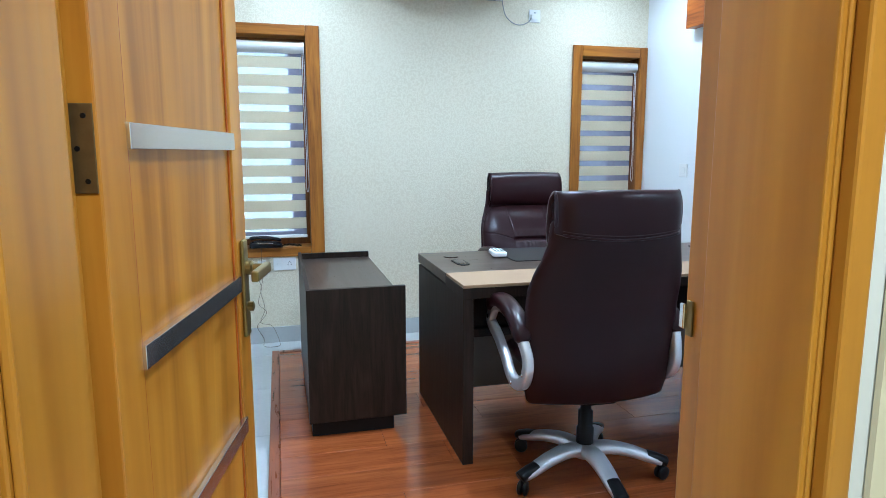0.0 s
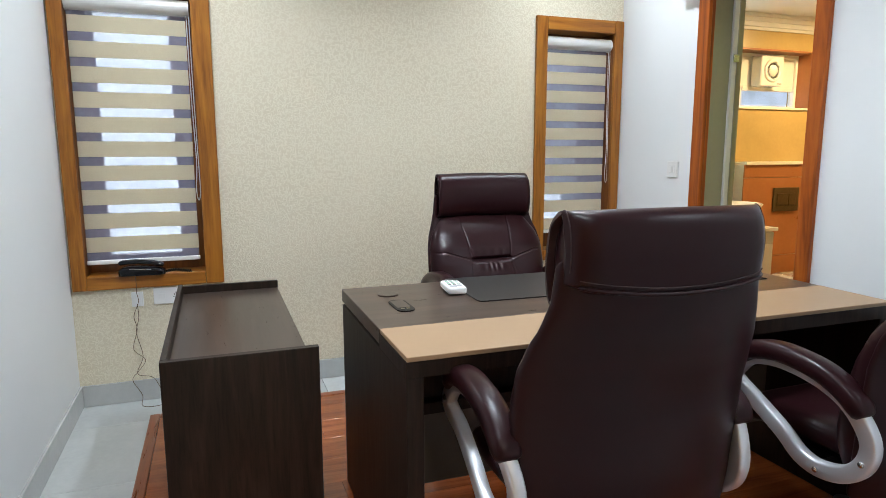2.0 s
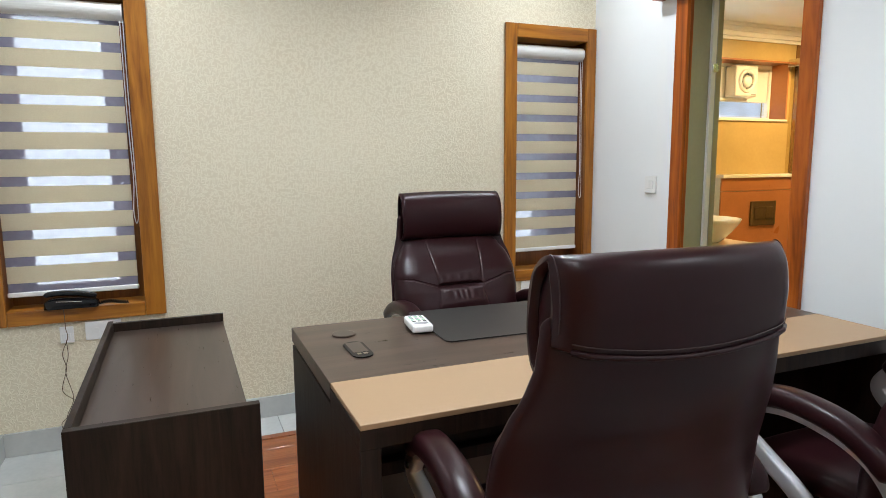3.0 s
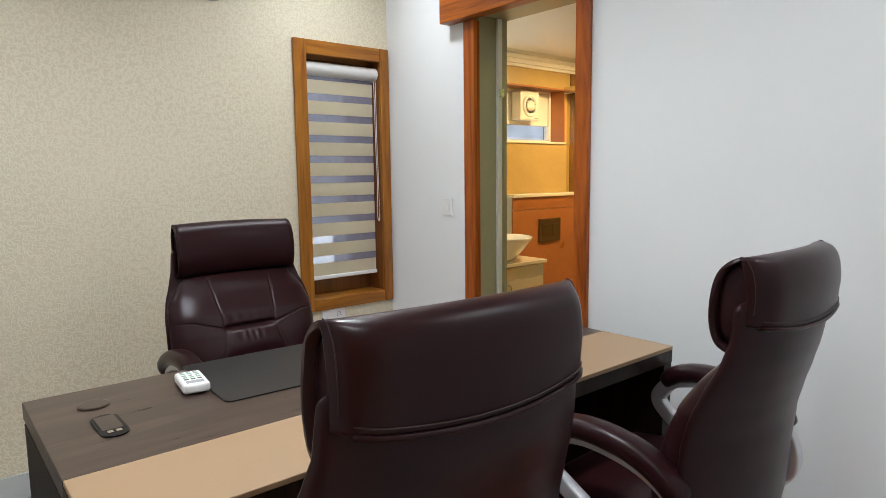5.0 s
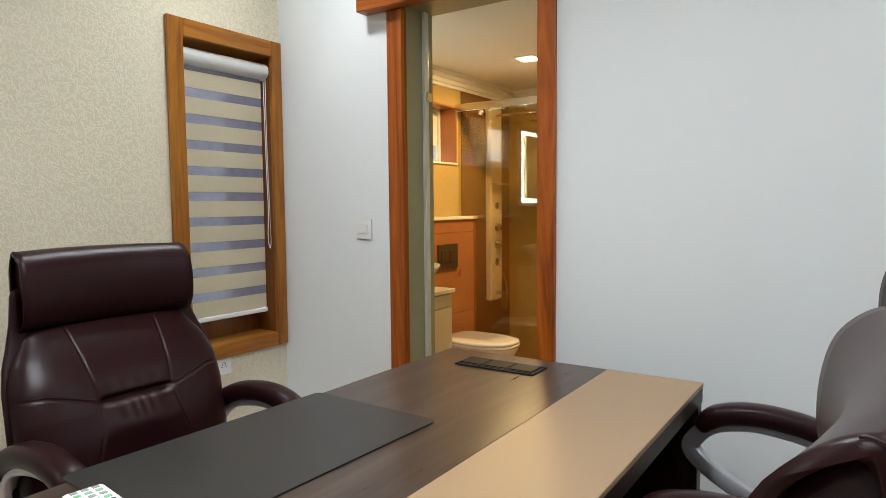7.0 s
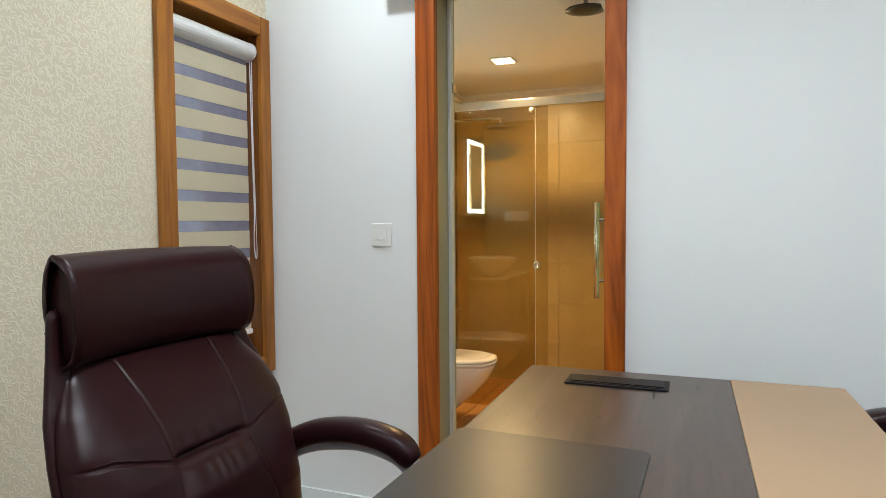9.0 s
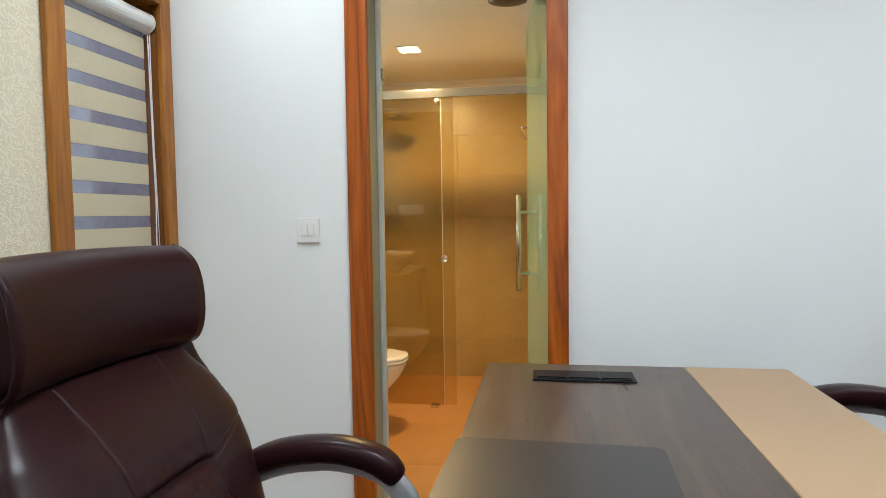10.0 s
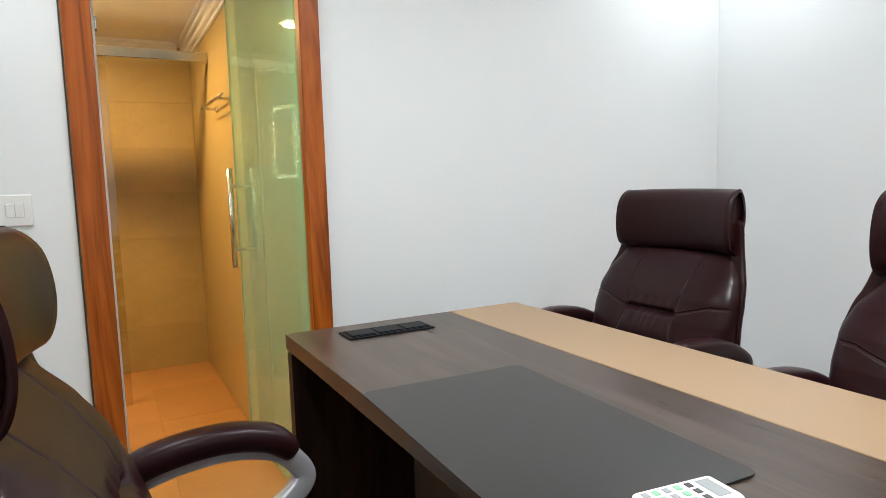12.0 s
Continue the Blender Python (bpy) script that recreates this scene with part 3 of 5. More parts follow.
def window(name, x0, x1, z0, z1, ix0, ix1, iz0, iz1, gx0, gx1, gz0, label):
    """A deep timber window: face boards, lining, inner sash frame and pane."""
    w = thing(name, label, "window", kind="structure")
    f0, f1 = YW - 0.022, YW - 0.001
    part("face_board", box(x0, ix0, f0, f1, z0, z1, 0.004), M_WIN_Z, w)
    part("face_board", box(ix1, x1, f0, f1, z0, z1, 0.004), M_WIN_Z, w)
    part("face_board", box(ix0 + 0.001, ix1 - 0.001, f0 + 0.001, f1, iz1, z1, 0.004), M_WIN_X, w)
    part("face_board", box(ix0 + 0.001, ix1 - 0.001, f0 + 0.001, f1, z0, iz0 - 0.001, 0.004), M_WIN_X, w)
    # side linings take the darkened teak, which carries the shade of the recess
    part("lining", box(ix0 - 0.012, ix0, f1, YW + 0.17, iz0, iz1), M_WIN_SHADE, w)
    part("lining", box(ix1, ix1 + 0.012, f1, YW + 0.17, iz0, iz1), M_WIN_SHADE, w)
    part("lining", box(ix0 - 0.012, ix1 + 0.012, f1, YW + 0.17, iz1, iz1 + 0.012), M_WIN_X, w)
    part("window_sill", box(ix0 - 0.012, ix1 + 0.012, f1 - 0.004, YW + 0.17, iz0 - 0.012, iz0, 0.002), M_WIN_X, w)
    fr = bmesh.new()
    y0, y1 = YW + 0.13, YW + 0.165
    add_box(fr, ix0, gx0, y0, y1, iz0, iz1)
    add_box(fr, gx1, ix1, y0, y1, iz0, iz1)
    add_box(fr, gx0, gx1, y0, y1, iz0, gz0)
    add_box(fr, gx0, gx1, y0, y1, iz1 - 0.09, iz1)
    # same shade-darkened teak for the sash frame deep in the opening
    part("window_frame", fr, M_WIN_SHADE, w)
    pane = part("pane", box(gx0, gx1, y0 + 0.014, y0 + 0.02, gz0, iz1 - 0.09), M_GLASS_WIN, w)
    pane.visible_shadow = False
    zm = gz0 + 0.42 * (iz1 - gz0)
    part("glazing_bar", box(gx0, gx1, y0 + 0.005, y1 - 0.003, zm - 0.012, zm + 0.012), M_ALU, w)
    return w


window("window_1", 0.0, 0.70, 0.57, 2.075, 0.062, 0.612, 0.635, 2.008, 0.16, 0.50, 0.72, "tall window in a deep honey teak surround")
window("window_2", 2.505, 3.105, 0.57, 2.03, 2.578, 3.045, 0.635, 1.955, 2.60, 2.90, 0.72, "tall window in a honey teak surround by the corner")


def roller_blind(x0, x1, zt, zb, n, label):
    """A zebra blind: opaque and sheer bands in turn, under a round cassette, with a weighted bar and a bead cord."""
    b = thing("roller_blind", label, "blind", "zebra blinds")
    yb = YW + 0.035
    cas = []
    for k in range(13):
        a = math.pi * (0.5 + k / 12)
        cas.append((yb + 0.005 + 0.042 * math.cos(a), zt + 0.037 + 0.038 * math.sin(a)))
    cas += [(yb + 0.035, zt), (yb + 0.035, zt + 0.075)]
    part("cassette", rings_to_mesh(bmesh.new(), [[Vector((x, y, z)) for y, z in cas] for x in (x0 - 0.003, x1 + 0.012)]), M_ALU, b, "white aluminium cassette")
    part("end_cap", rings_to_mesh(bmesh.new(), [[Vector((x, (y - yb) * 1.06 + yb, (z - zt) * 1.03 + zt - 0.001)) for y, z in cas] for x in (x1 + 0.0125, x1 + 0.018)]), M_WHITE, b)
    top = zt
    part("sheer_band", box(x0, x1, yb + 0.001, yb + 0.0015, top - 0.02, top), M_SHEER, b, "grey voile band")
    top -= 0.02
    pitch = (top - zb - 0.02) / n
    while top > zb + 0.03:
        zo = max(top - 0.64 * pitch, zb + 0.015)
        part("fabric_band", box(x0, x1, yb, yb + 0.0022, zo, top), M_FABRIC, b, "cream fabric band")
        zs = max(top - pitch, zb + 0.015)
        if zs < zo - 0.002:
            part("sheer_band", box(x0, x1, yb + 0.001, yb + 0.0015, zs, zo), M_SHEER, b, "grey voile band")
        top -= pitch
    part("bottom_bar", box(x0 - 0.004, x1 + 0.004, yb - 0.008, yb + 0.012, zb, zb + 0.022, 0.006, 3), M_WHITE, b, "white weighted bar")
    xc = x1 + 0.012
    zl = zb + 0.31
    loop = [(xc - 0.006, yb - 0.012, zt), (xc - 0.004, yb - 0.016, zt - 0.4), (xc + 0.002, yb - 0.015, zl + 0.2), (xc - 0.006, yb - 0.018, zl + 0.06), (xc + 0.002, yb - 0.02, zl), (xc + 0.012, yb - 0.018, zl + 0.05), (xc + 0.010, yb - 0.014, zl + 0.25), (xc + 0.006, yb - 0.012, zt - 0.3), (xc + 0.006, yb - 0.012, zt)]
    part("bead_cord", sweep(spline(loop, per=8), 0.0022, seg=6), M_WHITE, b, "white bead cord", True)
    return b


roller_blind(0.068, 0.585, 1.902, 0.690, 10, "cream and grey zebra roller blind lowered behind a telephone")
roller_blind(2.584, 3.022, 1.852, 0.735, 9.64, "cream and grey zebra roller blind lowered in the corner window")

# ---- bathroom doorway ----
frame_b = thing("door_2", "red teak bathroom door surround with a boxed pelmet above", "door frame", kind="structure")
for y0, y1 in ((3.547, 3.617), (4.235, 4.313)):
    part("casing", box(XR - 0.024, XR - 0.001, y0, y1, TILE_Z, 2.062, 0.004), M_RED_Z, frame_b)
part("jamb", box(XR, XR + 0.04, 3.562, 3.613, TILE_Z, 2.06, 0.002), M_RED_Z, frame_b)
part("jamb", box(XR, XR + 0.02, 4.239, 4.312, TILE_Z, 2.06, 0.002), M_RED_Z, frame_b)
part("pelmet", box(XR - 0.07, XR - 0.001, 3.43, 4.44, 2.066, 2.30, 0.005), M_RED_Y, frame_b, "boxed red teak pelmet")
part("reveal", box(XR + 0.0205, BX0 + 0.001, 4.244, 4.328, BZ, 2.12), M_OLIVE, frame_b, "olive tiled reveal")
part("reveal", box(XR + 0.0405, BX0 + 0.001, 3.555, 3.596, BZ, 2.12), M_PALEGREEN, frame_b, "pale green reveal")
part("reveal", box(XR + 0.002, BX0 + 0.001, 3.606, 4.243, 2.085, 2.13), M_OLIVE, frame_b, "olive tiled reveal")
part("channel", box(XR + 0.135, XR + 0.165, 4.228, 4.2435, BZ, 2.084, 0.002), M_ALU, frame_b, "slim aluminium channel")
part("channel_seal", box(XR + 0.1651, XR + 0.178, 4.2355, 4.2432, BZ, 2.084, 0.001), M_GREYP, frame_b)
part("threshold", box(XR - 0.02, BX0, 3.606, 4.243, BZ - 0.01, -0.012, 0.003), M_OAK_Y, frame_b, "pale timber threshold")
part("bracket", box(XR + 0.14, XR + 0.175, 4.220, 4.2275, 1.70, 1.74, 0.002), M_CHROME, frame_b)

glass_door = thing("glass_door", "frameless green glass door standing open against the tiled wall", "door", m=pose(3.245, 3.622, -0.015, 0, 0, 6.6))
gd = part("pane", box(-0.088, 0.69, -0.005, 0.005, 0.0, 2.06), M_GLASS_DOOR, glass_door, "green tinted glass sheet")
gd.visible_shadow = False
part("pane_edge", box(0.6902, 0.6912, -0.005, 0.005, 0.0, 2.06), M_GLASS_EDGE, glass_door)
for sgn in (1, -1):
    off = 0.052 * sgn
    h = rod((0.612, off, 0.85), (0.612, off, 1.29), 0.012, 14)
    hp = part("pull_handle", h, M_CHROME, glass_door, "long brushed steel pull bar", True)
    for z in (0.93, 1.21):
        part("standoff", rod((0.612, 0.005 * sgn, z), (0.612, off, z), 0.008), M_CHROME, hp)
for z in (0.03, 2.03):
    part("patch_fitting", box(-0.008, 0.12, -0.012, 0.012, z - 0.03, z + 0.03, 0.003), M_CHROME, glass_door, "chrome patch fitting")
closer = thing("door_closer", "thin dark grey lens-shaped door fitting under the ceiling", "door closer")
part("blade", lathe([(0.0, 0.0), (0.05, 0.002), (0.088, 0.009), (0.05, 0.013), (0.0, 0.016)], 28, pose(3.70, 3.775, BC - 0.066)), M_DARKGREY, closer, smooth=True)
part("stem", rod((3.70, 3.775, BC - 0.0495), (3.70, 3.775, BC), 0.010), M_GREYP, closer)



# ---- desk ----
DX0, DX1, DY0, DY1, DZ = 1.095, 2.785, 2.965, 3.795, 0.75
desk = thing("desk", "large executive desk in dark wenge with a tan leatherette strip", "desk")
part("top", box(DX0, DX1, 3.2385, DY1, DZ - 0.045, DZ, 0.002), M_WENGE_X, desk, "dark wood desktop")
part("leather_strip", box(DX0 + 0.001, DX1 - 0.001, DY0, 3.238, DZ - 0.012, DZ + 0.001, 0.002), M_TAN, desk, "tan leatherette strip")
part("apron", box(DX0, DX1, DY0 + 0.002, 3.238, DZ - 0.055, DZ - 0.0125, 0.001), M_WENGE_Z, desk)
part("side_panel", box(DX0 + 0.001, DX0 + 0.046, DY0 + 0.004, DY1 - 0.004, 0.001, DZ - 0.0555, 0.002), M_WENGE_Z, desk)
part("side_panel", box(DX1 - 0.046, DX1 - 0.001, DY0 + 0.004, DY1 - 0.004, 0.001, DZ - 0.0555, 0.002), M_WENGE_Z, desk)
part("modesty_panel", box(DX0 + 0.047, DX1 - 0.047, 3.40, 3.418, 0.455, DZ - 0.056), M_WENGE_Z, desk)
part("modesty_rail", box(DX0 + 0.047, DX1 - 0.047, 3.36, 3.415, 0.415, 0.454, 0.002), M_WENGE_Z, desk)
for k in range(3):
    a = DX0 + 0.048 + k * 0.5303
    part("lower_panel", box(a, a + 0.5275, 3.395, 3.413, 0.16, 0.414, 0.001), M_TAUPE, desk, "taupe lower front panel")
for k in range(2):
    a = DX0 + 0.048 + (k + 1) * 0.5303 - 0.0027
    part("joint_strip", box(a, a + 0.0025, 3.392, 3.412, 0.16, 0.414), M_CHROME, desk)
sk = part("socket_box", box(2.590, 2.693, 3.392, 3.660, DZ + 0.0005, DZ + 0.005, 0.002), M_SOCKET, desk, "black flush power socket box")
part("socket_well", box(2.600, 2.683, 3.402, 3.650, DZ + 0.0051, DZ + 0.0065), M_SOCKET, sk)
for y0, y1 in ((3.404, 3.480), (3.486, 3.566), (3.572, 3.648)):
    part("socket", box(2.606, 2.677, y0, y1, DZ + 0.0066, DZ + 0.009, 0.002), M_SOCKET, sk)
part("cable_cover", lathe([(0.0, 0.0), (0.037, 0.0), (0.037, 0.004), (0.033, 0.005), (0.0, 0.005)], 28, pose(1.229, 3.642, DZ + 0.0004)), M_WENGE_Y, desk, "round wood-toned cable cover")
slot = bmesh.new()
ring = []
for k in range(28):
    a = 2 * math.pi * k / 28
    ring.append(Vector((1.228 + 0.030 * math.cos(a), 3.470 + 0.030 * math.sin(a) + (0.048 if math.sin(a) > 0 else -0.048), 0)))
rings_to_mesh(slot, [[Vector((p.x, p.y, DZ + 0.0004)) for p in ring], [Vector((p.x, p.y, DZ + 0.004)) for p in ring]])
sl = part("charging_slot", slot, M_BLACK, desk, "black oblong charging slot")
part("slot_plate", box(1.206, 1.250, 3.436, 3.535, DZ + 0.0041, DZ + 0.005, 0.0005), M_WENGE_Y, sl)
for k in range(2):
    part("port", box(1.213 + 0.018 * k, 1.225 + 0.018 * k, 3.415, 3.429, DZ + 0.0041, DZ + 0.0052), M_CHROME, sl)

# desk mat
mat_bm = bmesh.new()
MX0, MX1, MY0, MY1 = -0.321, 0.321, -0.195, 0.195
ring = []
for cx, cy, a0 in ((MX1 - 0.02, MY1 - 0.02, 0), (MX0 + 0.02, MY1 - 0.02, 90), (MX0 + 0.02, MY0 + 0.02, 180), (MX1 - 0.02, MY0 + 0.02, 270)):
    for k in range(6):
        a = radians(a0 + 18 * k)
        ring.append((cx + 0.02 * math.cos(a), cy + 0.02 * math.sin(a)))
rings_to_mesh(mat_bm, [[Vector((x, y, z)) for x, y in ring] for z in (0.0006, 0.0042)])
mat_bm.transform(pose(1.814, 3.615, DZ, 0, 0, -2.0))
tagged(part("desk_mat", mat_bm, M_MAT), "thin black leatherette desk mat lying on the desk", "desk mat")

# remote control
remote = thing("remote_control", "white air conditioner remote with green keys lying on the desk", "remote", m=pose(1.462, 3.611, DZ + 0.0043, 0, 0, 173))
part("body", box(-0.034, 0.034, -0.066, 0.066, 0.0, 0.026, 0.008, 3), M_WHITE, remote)
part("display", box(-0.022, 0.022, 0.030, 0.052, 0.0258, 0.0268, 0.0004), M_GREYP, remote, "grey display window")
for ky, mt in ((0.016, M_DARKGREY), (-0.002, M_GREEN), (-0.020, M_GREYP), (-0.037, M_GREEN), (-0.053, M_GREYP)):
    for kx in (-0.017, 0.0, 0.017):
        part("key", box(kx - 0.0055, kx + 0.0055, ky - 0.0045, ky + 0.0045, 0.0258, 0.0272, 0.0006), mt, remote)

# ---- side cabinet ----
CX0, CX1, CY0, CY1 = 0.507, 0.943, 3.362, 4.445
cab = thing("side_cabinet", "dark wenge side cabinet with raised edges and a recessed plinth", "cabinet")
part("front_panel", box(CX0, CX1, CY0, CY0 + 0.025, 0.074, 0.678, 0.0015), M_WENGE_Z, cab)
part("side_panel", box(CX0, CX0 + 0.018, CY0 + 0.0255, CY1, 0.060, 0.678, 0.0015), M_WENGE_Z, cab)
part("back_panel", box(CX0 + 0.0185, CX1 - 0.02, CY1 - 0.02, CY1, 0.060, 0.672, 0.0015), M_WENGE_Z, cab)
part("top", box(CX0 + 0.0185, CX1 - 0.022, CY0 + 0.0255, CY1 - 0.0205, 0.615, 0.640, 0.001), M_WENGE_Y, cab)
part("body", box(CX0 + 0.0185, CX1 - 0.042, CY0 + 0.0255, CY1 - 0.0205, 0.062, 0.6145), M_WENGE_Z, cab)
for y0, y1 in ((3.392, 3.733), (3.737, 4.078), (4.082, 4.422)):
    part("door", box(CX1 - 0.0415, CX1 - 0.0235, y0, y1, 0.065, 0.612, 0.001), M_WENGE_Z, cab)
part("plinth", box(CX0 + 0.012, CX1 - 0.055, CY0 + 0.03, CY1 - 0.03, 0.0005, 0.0595), M_BLACK, cab)

# ---- leather chairs ----
def interp(table, z):
    for (a, *va), (b, *vb) in zip(table, table[1:]):
        if z <= b:
            t = max(0.0, (z - a) / (b - a))
            t = t * t * (3 - 2 * t) * 0.35 + t * 0.65
            return [p + (q - p) * t for p, q in zip(va, vb)]
    return table[-1][1:]


# height, rear surface, half width
BACK = [(0.345, -0.140, 0.255), (0.375, -0.158, 0.277), (0.42, -0.170, 0.288), (0.50, -0.182, 0.294), (0.60, -0.189, 0.296), (0.72, -0.200, 0.298), (0.79, -0.216, 0.296), (0.85, -0.234, 0.284), (0.91, -0.250, 0.262), (0.96, -0.258, 0.249), (1.03, -0.260, 0.243), (1.14, -0.258, 0.240)]



def slab_rings(levels, seg=44, power=3.6, bend=0.045):
    """Rings of a padded slab: levels of (z, y_mid, half_width, half_depth)."""
    rings = []
    for z, ym, w, t in levels:
        ring = []
        for k in range(seg):
            a = 2 * math.pi * k / seg
            c, s = math.cos(a), math.sin(a)
            x = w * math.copysign(abs(c) ** (2 / power), c)
            y = t * math.copysign(abs(s) ** (2 / 2.6), s)
            ring.append(Vector((x, ym + y + bend * (x / 0.25) ** 2, z)))
        rings.append(ring)
    return rings


def closed_levels(levels, n=5):
    """Rounds off both ends of a slab."""
    out = []
    z0, y0, w0, t0 = levels[0]
    z1, y1, w1, t1 = levels[-1]
    for k in range(n):
        a = (k + 0.25) / n * math.pi / 2
        out.append((z0 - t0 * 0.9 * math.cos(a), y0, w0 - t0 * (1 - math.sin(a)), t0 * math.sin(a)))
    out += levels
    for k in reversed(range(n)):
        a = (k + 0.25) / n * math.pi / 2
        out.append((z1 + t1 * 0.9 * math.cos(a), y1, w1 - t1 * (1 - math.sin(a)), t1 * math.sin(a)))
    return out


def office_chair(m, label):
    c = thing("office_chair", label, "chair", "leather chairs round the desk", m=m)
    # rear shell
    lv = []
    for i in range(31):
        z = 0.376 + i * (1.02 - 0.376) / 30
        yb, w = interp(BACK, z)
        lv.append((z, yb + 0.026, w, 0.026))
    part("back_shell", rings_to_mesh(bmesh.new(), slab_rings(closed_levels(lv))), M_LEATHER, c, "", True)
    # front cushion with stitched panels
    def seam_x(z):
        return 0.100 + 0.024 * max(0.0, (z - 0.745) / 0.18) + 0.030 * max(0.0, (0.735 - z) / 0.12) ** 1.3

    def seam_z(ax):
        return 0.740 + 0.036 * min(1.0, max(0.0, ax - 0.10) / 0.12)

    def front_y(x, z):
        """Front face of the cushion."""
        yb, w = interp(BACK, z)
        w -= 0.008 + 0.020 * max(0.0, (z - 0.80) / 0.1) ** 2
        u = min(1.0, abs(x) / w)
        top = max(0.0, (z - 0.76) / 0.180)
        off = 0.050 + 0.068 * max(0.0, 1 - top * top) ** 0.5 + 0.070 * min(1.0, max(0.0, (0.92 - z) / 0.32)) ** 1.2
        low = max(0.0, (0.53 - z) / 0.09)
        off -= 0.05 * min(1.0, low) ** 2
        y = yb + 0.052 + (off - 0.052) * (1 - u ** 4) ** 0.45 + 0.028 * (x / 0.25) ** 2
        ax = abs(x)
        xs, zs = seam_x(z), seam_z(ax)
        fade = max(0.0, 1 - u ** 8)
        centre = 1 / (1 + math.exp((ax - xs) / 0.006))
        seam = math.exp(-((ax - xs) / 0.0030) ** 2) * 0.0034
        crease = math.exp(-((z - 0.740) / 0.010) ** 2) * 0.020 * centre
        diagonal = math.exp(-((z - zs) / 0.0032) ** 2) * 0.0045 * (1 - centre)
        belly = 0.016 * math.exp(-((z - 0.680) / 0.045) ** 2) * centre * (1 - 0.5 * (ax / 0.11) ** 2)
        upper = 0.008 * math.exp(-((z - 0.82) / 0.07) ** 2) * (1 - u * u)
        wing = 0.010 * math.exp(-((z - 0.66) / 0.07) ** 2) * (1 - u * u)
        fold = 0.0016 * math.sin(x * 190 + 2 * math.sin(x * 40)) * math.exp(-((z - 0.713) / 0.022) ** 2) * centre
        fold += 0.0013 * math.sin(x * 150 + 1.3) * math.exp(-((z - 0.768) / 0.018) ** 2) * centre
        return y + fade * (belly + upper + wing + fold - max(seam, crease, diagonal))

    rg = []
    n = 216
    for i in range(197):
        z = 0.445 + i * (0.935 - 0.445) / 196
        yb, w = interp(BACK, z)
        w -= 0.008 + 0.020 * max(0.0, (z - 0.80) / 0.1) ** 2
        ring = []
        for k in range(n + 1):
            u = -1 + 2 * k / n
            x = w * (0.55 * u + 0.45 * math.sin(u * math.pi / 2))
            ring.append(Vector((x, front_y(x, z), z)))
        for k in range(9):
            x = w * (0.9 - 1.8 * k / 8)
            ring.append(Vector((x, yb + 0.046 + 0.028 * (x / 0.25) ** 2, z)))
        rg.append(ring)
    cushion = part("back_cushion", rings_to_mesh(bmesh.new(), rg), M_LEATHER, c, "", True)
    for sx in (-1, 1):
        line = [(sx * (0.112 + i * 0.0062), seam_z(0.112 + i * 0.0062)) for i in range(24)]
        for dz in (-0.0062, 0.0062):
            part("stitching", sweep([Vector((x, front_y(x, z + dz) - 0.0005, z + dz)) for x, z in line], 0.0009, seg=5), M_STITCH, cushion)
    # headrest roll and the cover folded over it
    HOOK = [(-0.270, 0.974), (-0.273, 1.02), (-0.275, 1.06), (-0.269, 1.105), (-0.253, 1.130), (-0.226, 1.138), (-0.200, 1.129), (-0.174, 1.10), (-0.161, 1.05), (-0.160, 0.99), (-0.174, 0.945), (-0.204, 0.926)]
    hook = [Vector((0, y, z)) for y, z in HOOK]
    hook = spline(hook, False, 4)
    mid = Vector((0, -0.222, 1.035))

    def head_point(p, x, scale=1.0):
        q = mid + (p - mid) * scale
        u = x / 0.235
        rear = max(0.0, min(1.0, (-0.245 - p.y) / 0.02)) * max(0.0, min(1.0, (1.05 - p.z) / 0.08))
        curl = max(0.0, (abs(x) - 0.180) / 0.054) ** 2 * 0.030 * max(0.0, min(1.0, (-0.215 - p.y) / 0.045))
        return Vector((x, q.y + curl + 0.032 * u * u, q.z + 0.003 - 0.004 * u * u * max(0.0, (p.z - 0.93) / 0.2) + (0.022 - 0.022 * (1 - u * u)) * rear))

    rings = []
    edge = []
    for i in range(25):
        x = -0.234 + 0.468 * i / 24
        inner = []
        for k, p in enumerate(hook):
            a, b = hook[max(0, k - 1)], hook[min(len(hook) - 1, k + 1)]
            t = (b - a).normalized()
            inner.append(p + Vector((0, t.z, -t.y)) * 0.009)
        rings.append([head_point(p, x) for p in hook] + [head_point(p, x) for p in reversed(inner)])
        edge.append(head_point(hook[0], x))
    cover = rings_to_mesh(bmesh.new(), rings)
    part("head_cover", cover, M_LEATHER, c, "", True)
    rings = []
    for i in range(25):
        u = -1 + 2 * i / 24
        x = 0.222 * math.copysign(1 - (1 - abs(u)) ** 1.7, u)
        k = (0.70 + 0.235 * (1 - abs(u) ** 6) ** 0.5)
        rings.append([head_point(p, x, k) for p in hook])
    part("headrest", rings_to_mesh(bmesh.new(), rings), M_LEATHER, c, "padded leather headrest roll", True)
    part("piping", sweep([p + Vector((0, -0.001, 0)) for p in edge[1:-1]], 0.0048, seg=8), M_LEATHER, c, "", True)
    part("stitching", sweep([p + Vector((0, -0.0032, 0.013)) for p in edge[1:-1]], 0.0013, seg=5), M_STITCH, c)
    for sx in (0, 24):
        side = [head_point(p, -0.228 + 0.456 * sx / 24) + Vector((0, 0, 0)) for p in hook[3:22]]
        side = [p + (p - (mid + Vector((p.x, 0.03, 0)))).normalized() * 0.0008 for p in side]
        part("stitching", sweep(side, 0.0012, seg=5), M_STITCH, c)
    # seat
    lv = []
    for i in range(17):
        y = -0.085 + i * 0.375 / 16
        s = i / 16
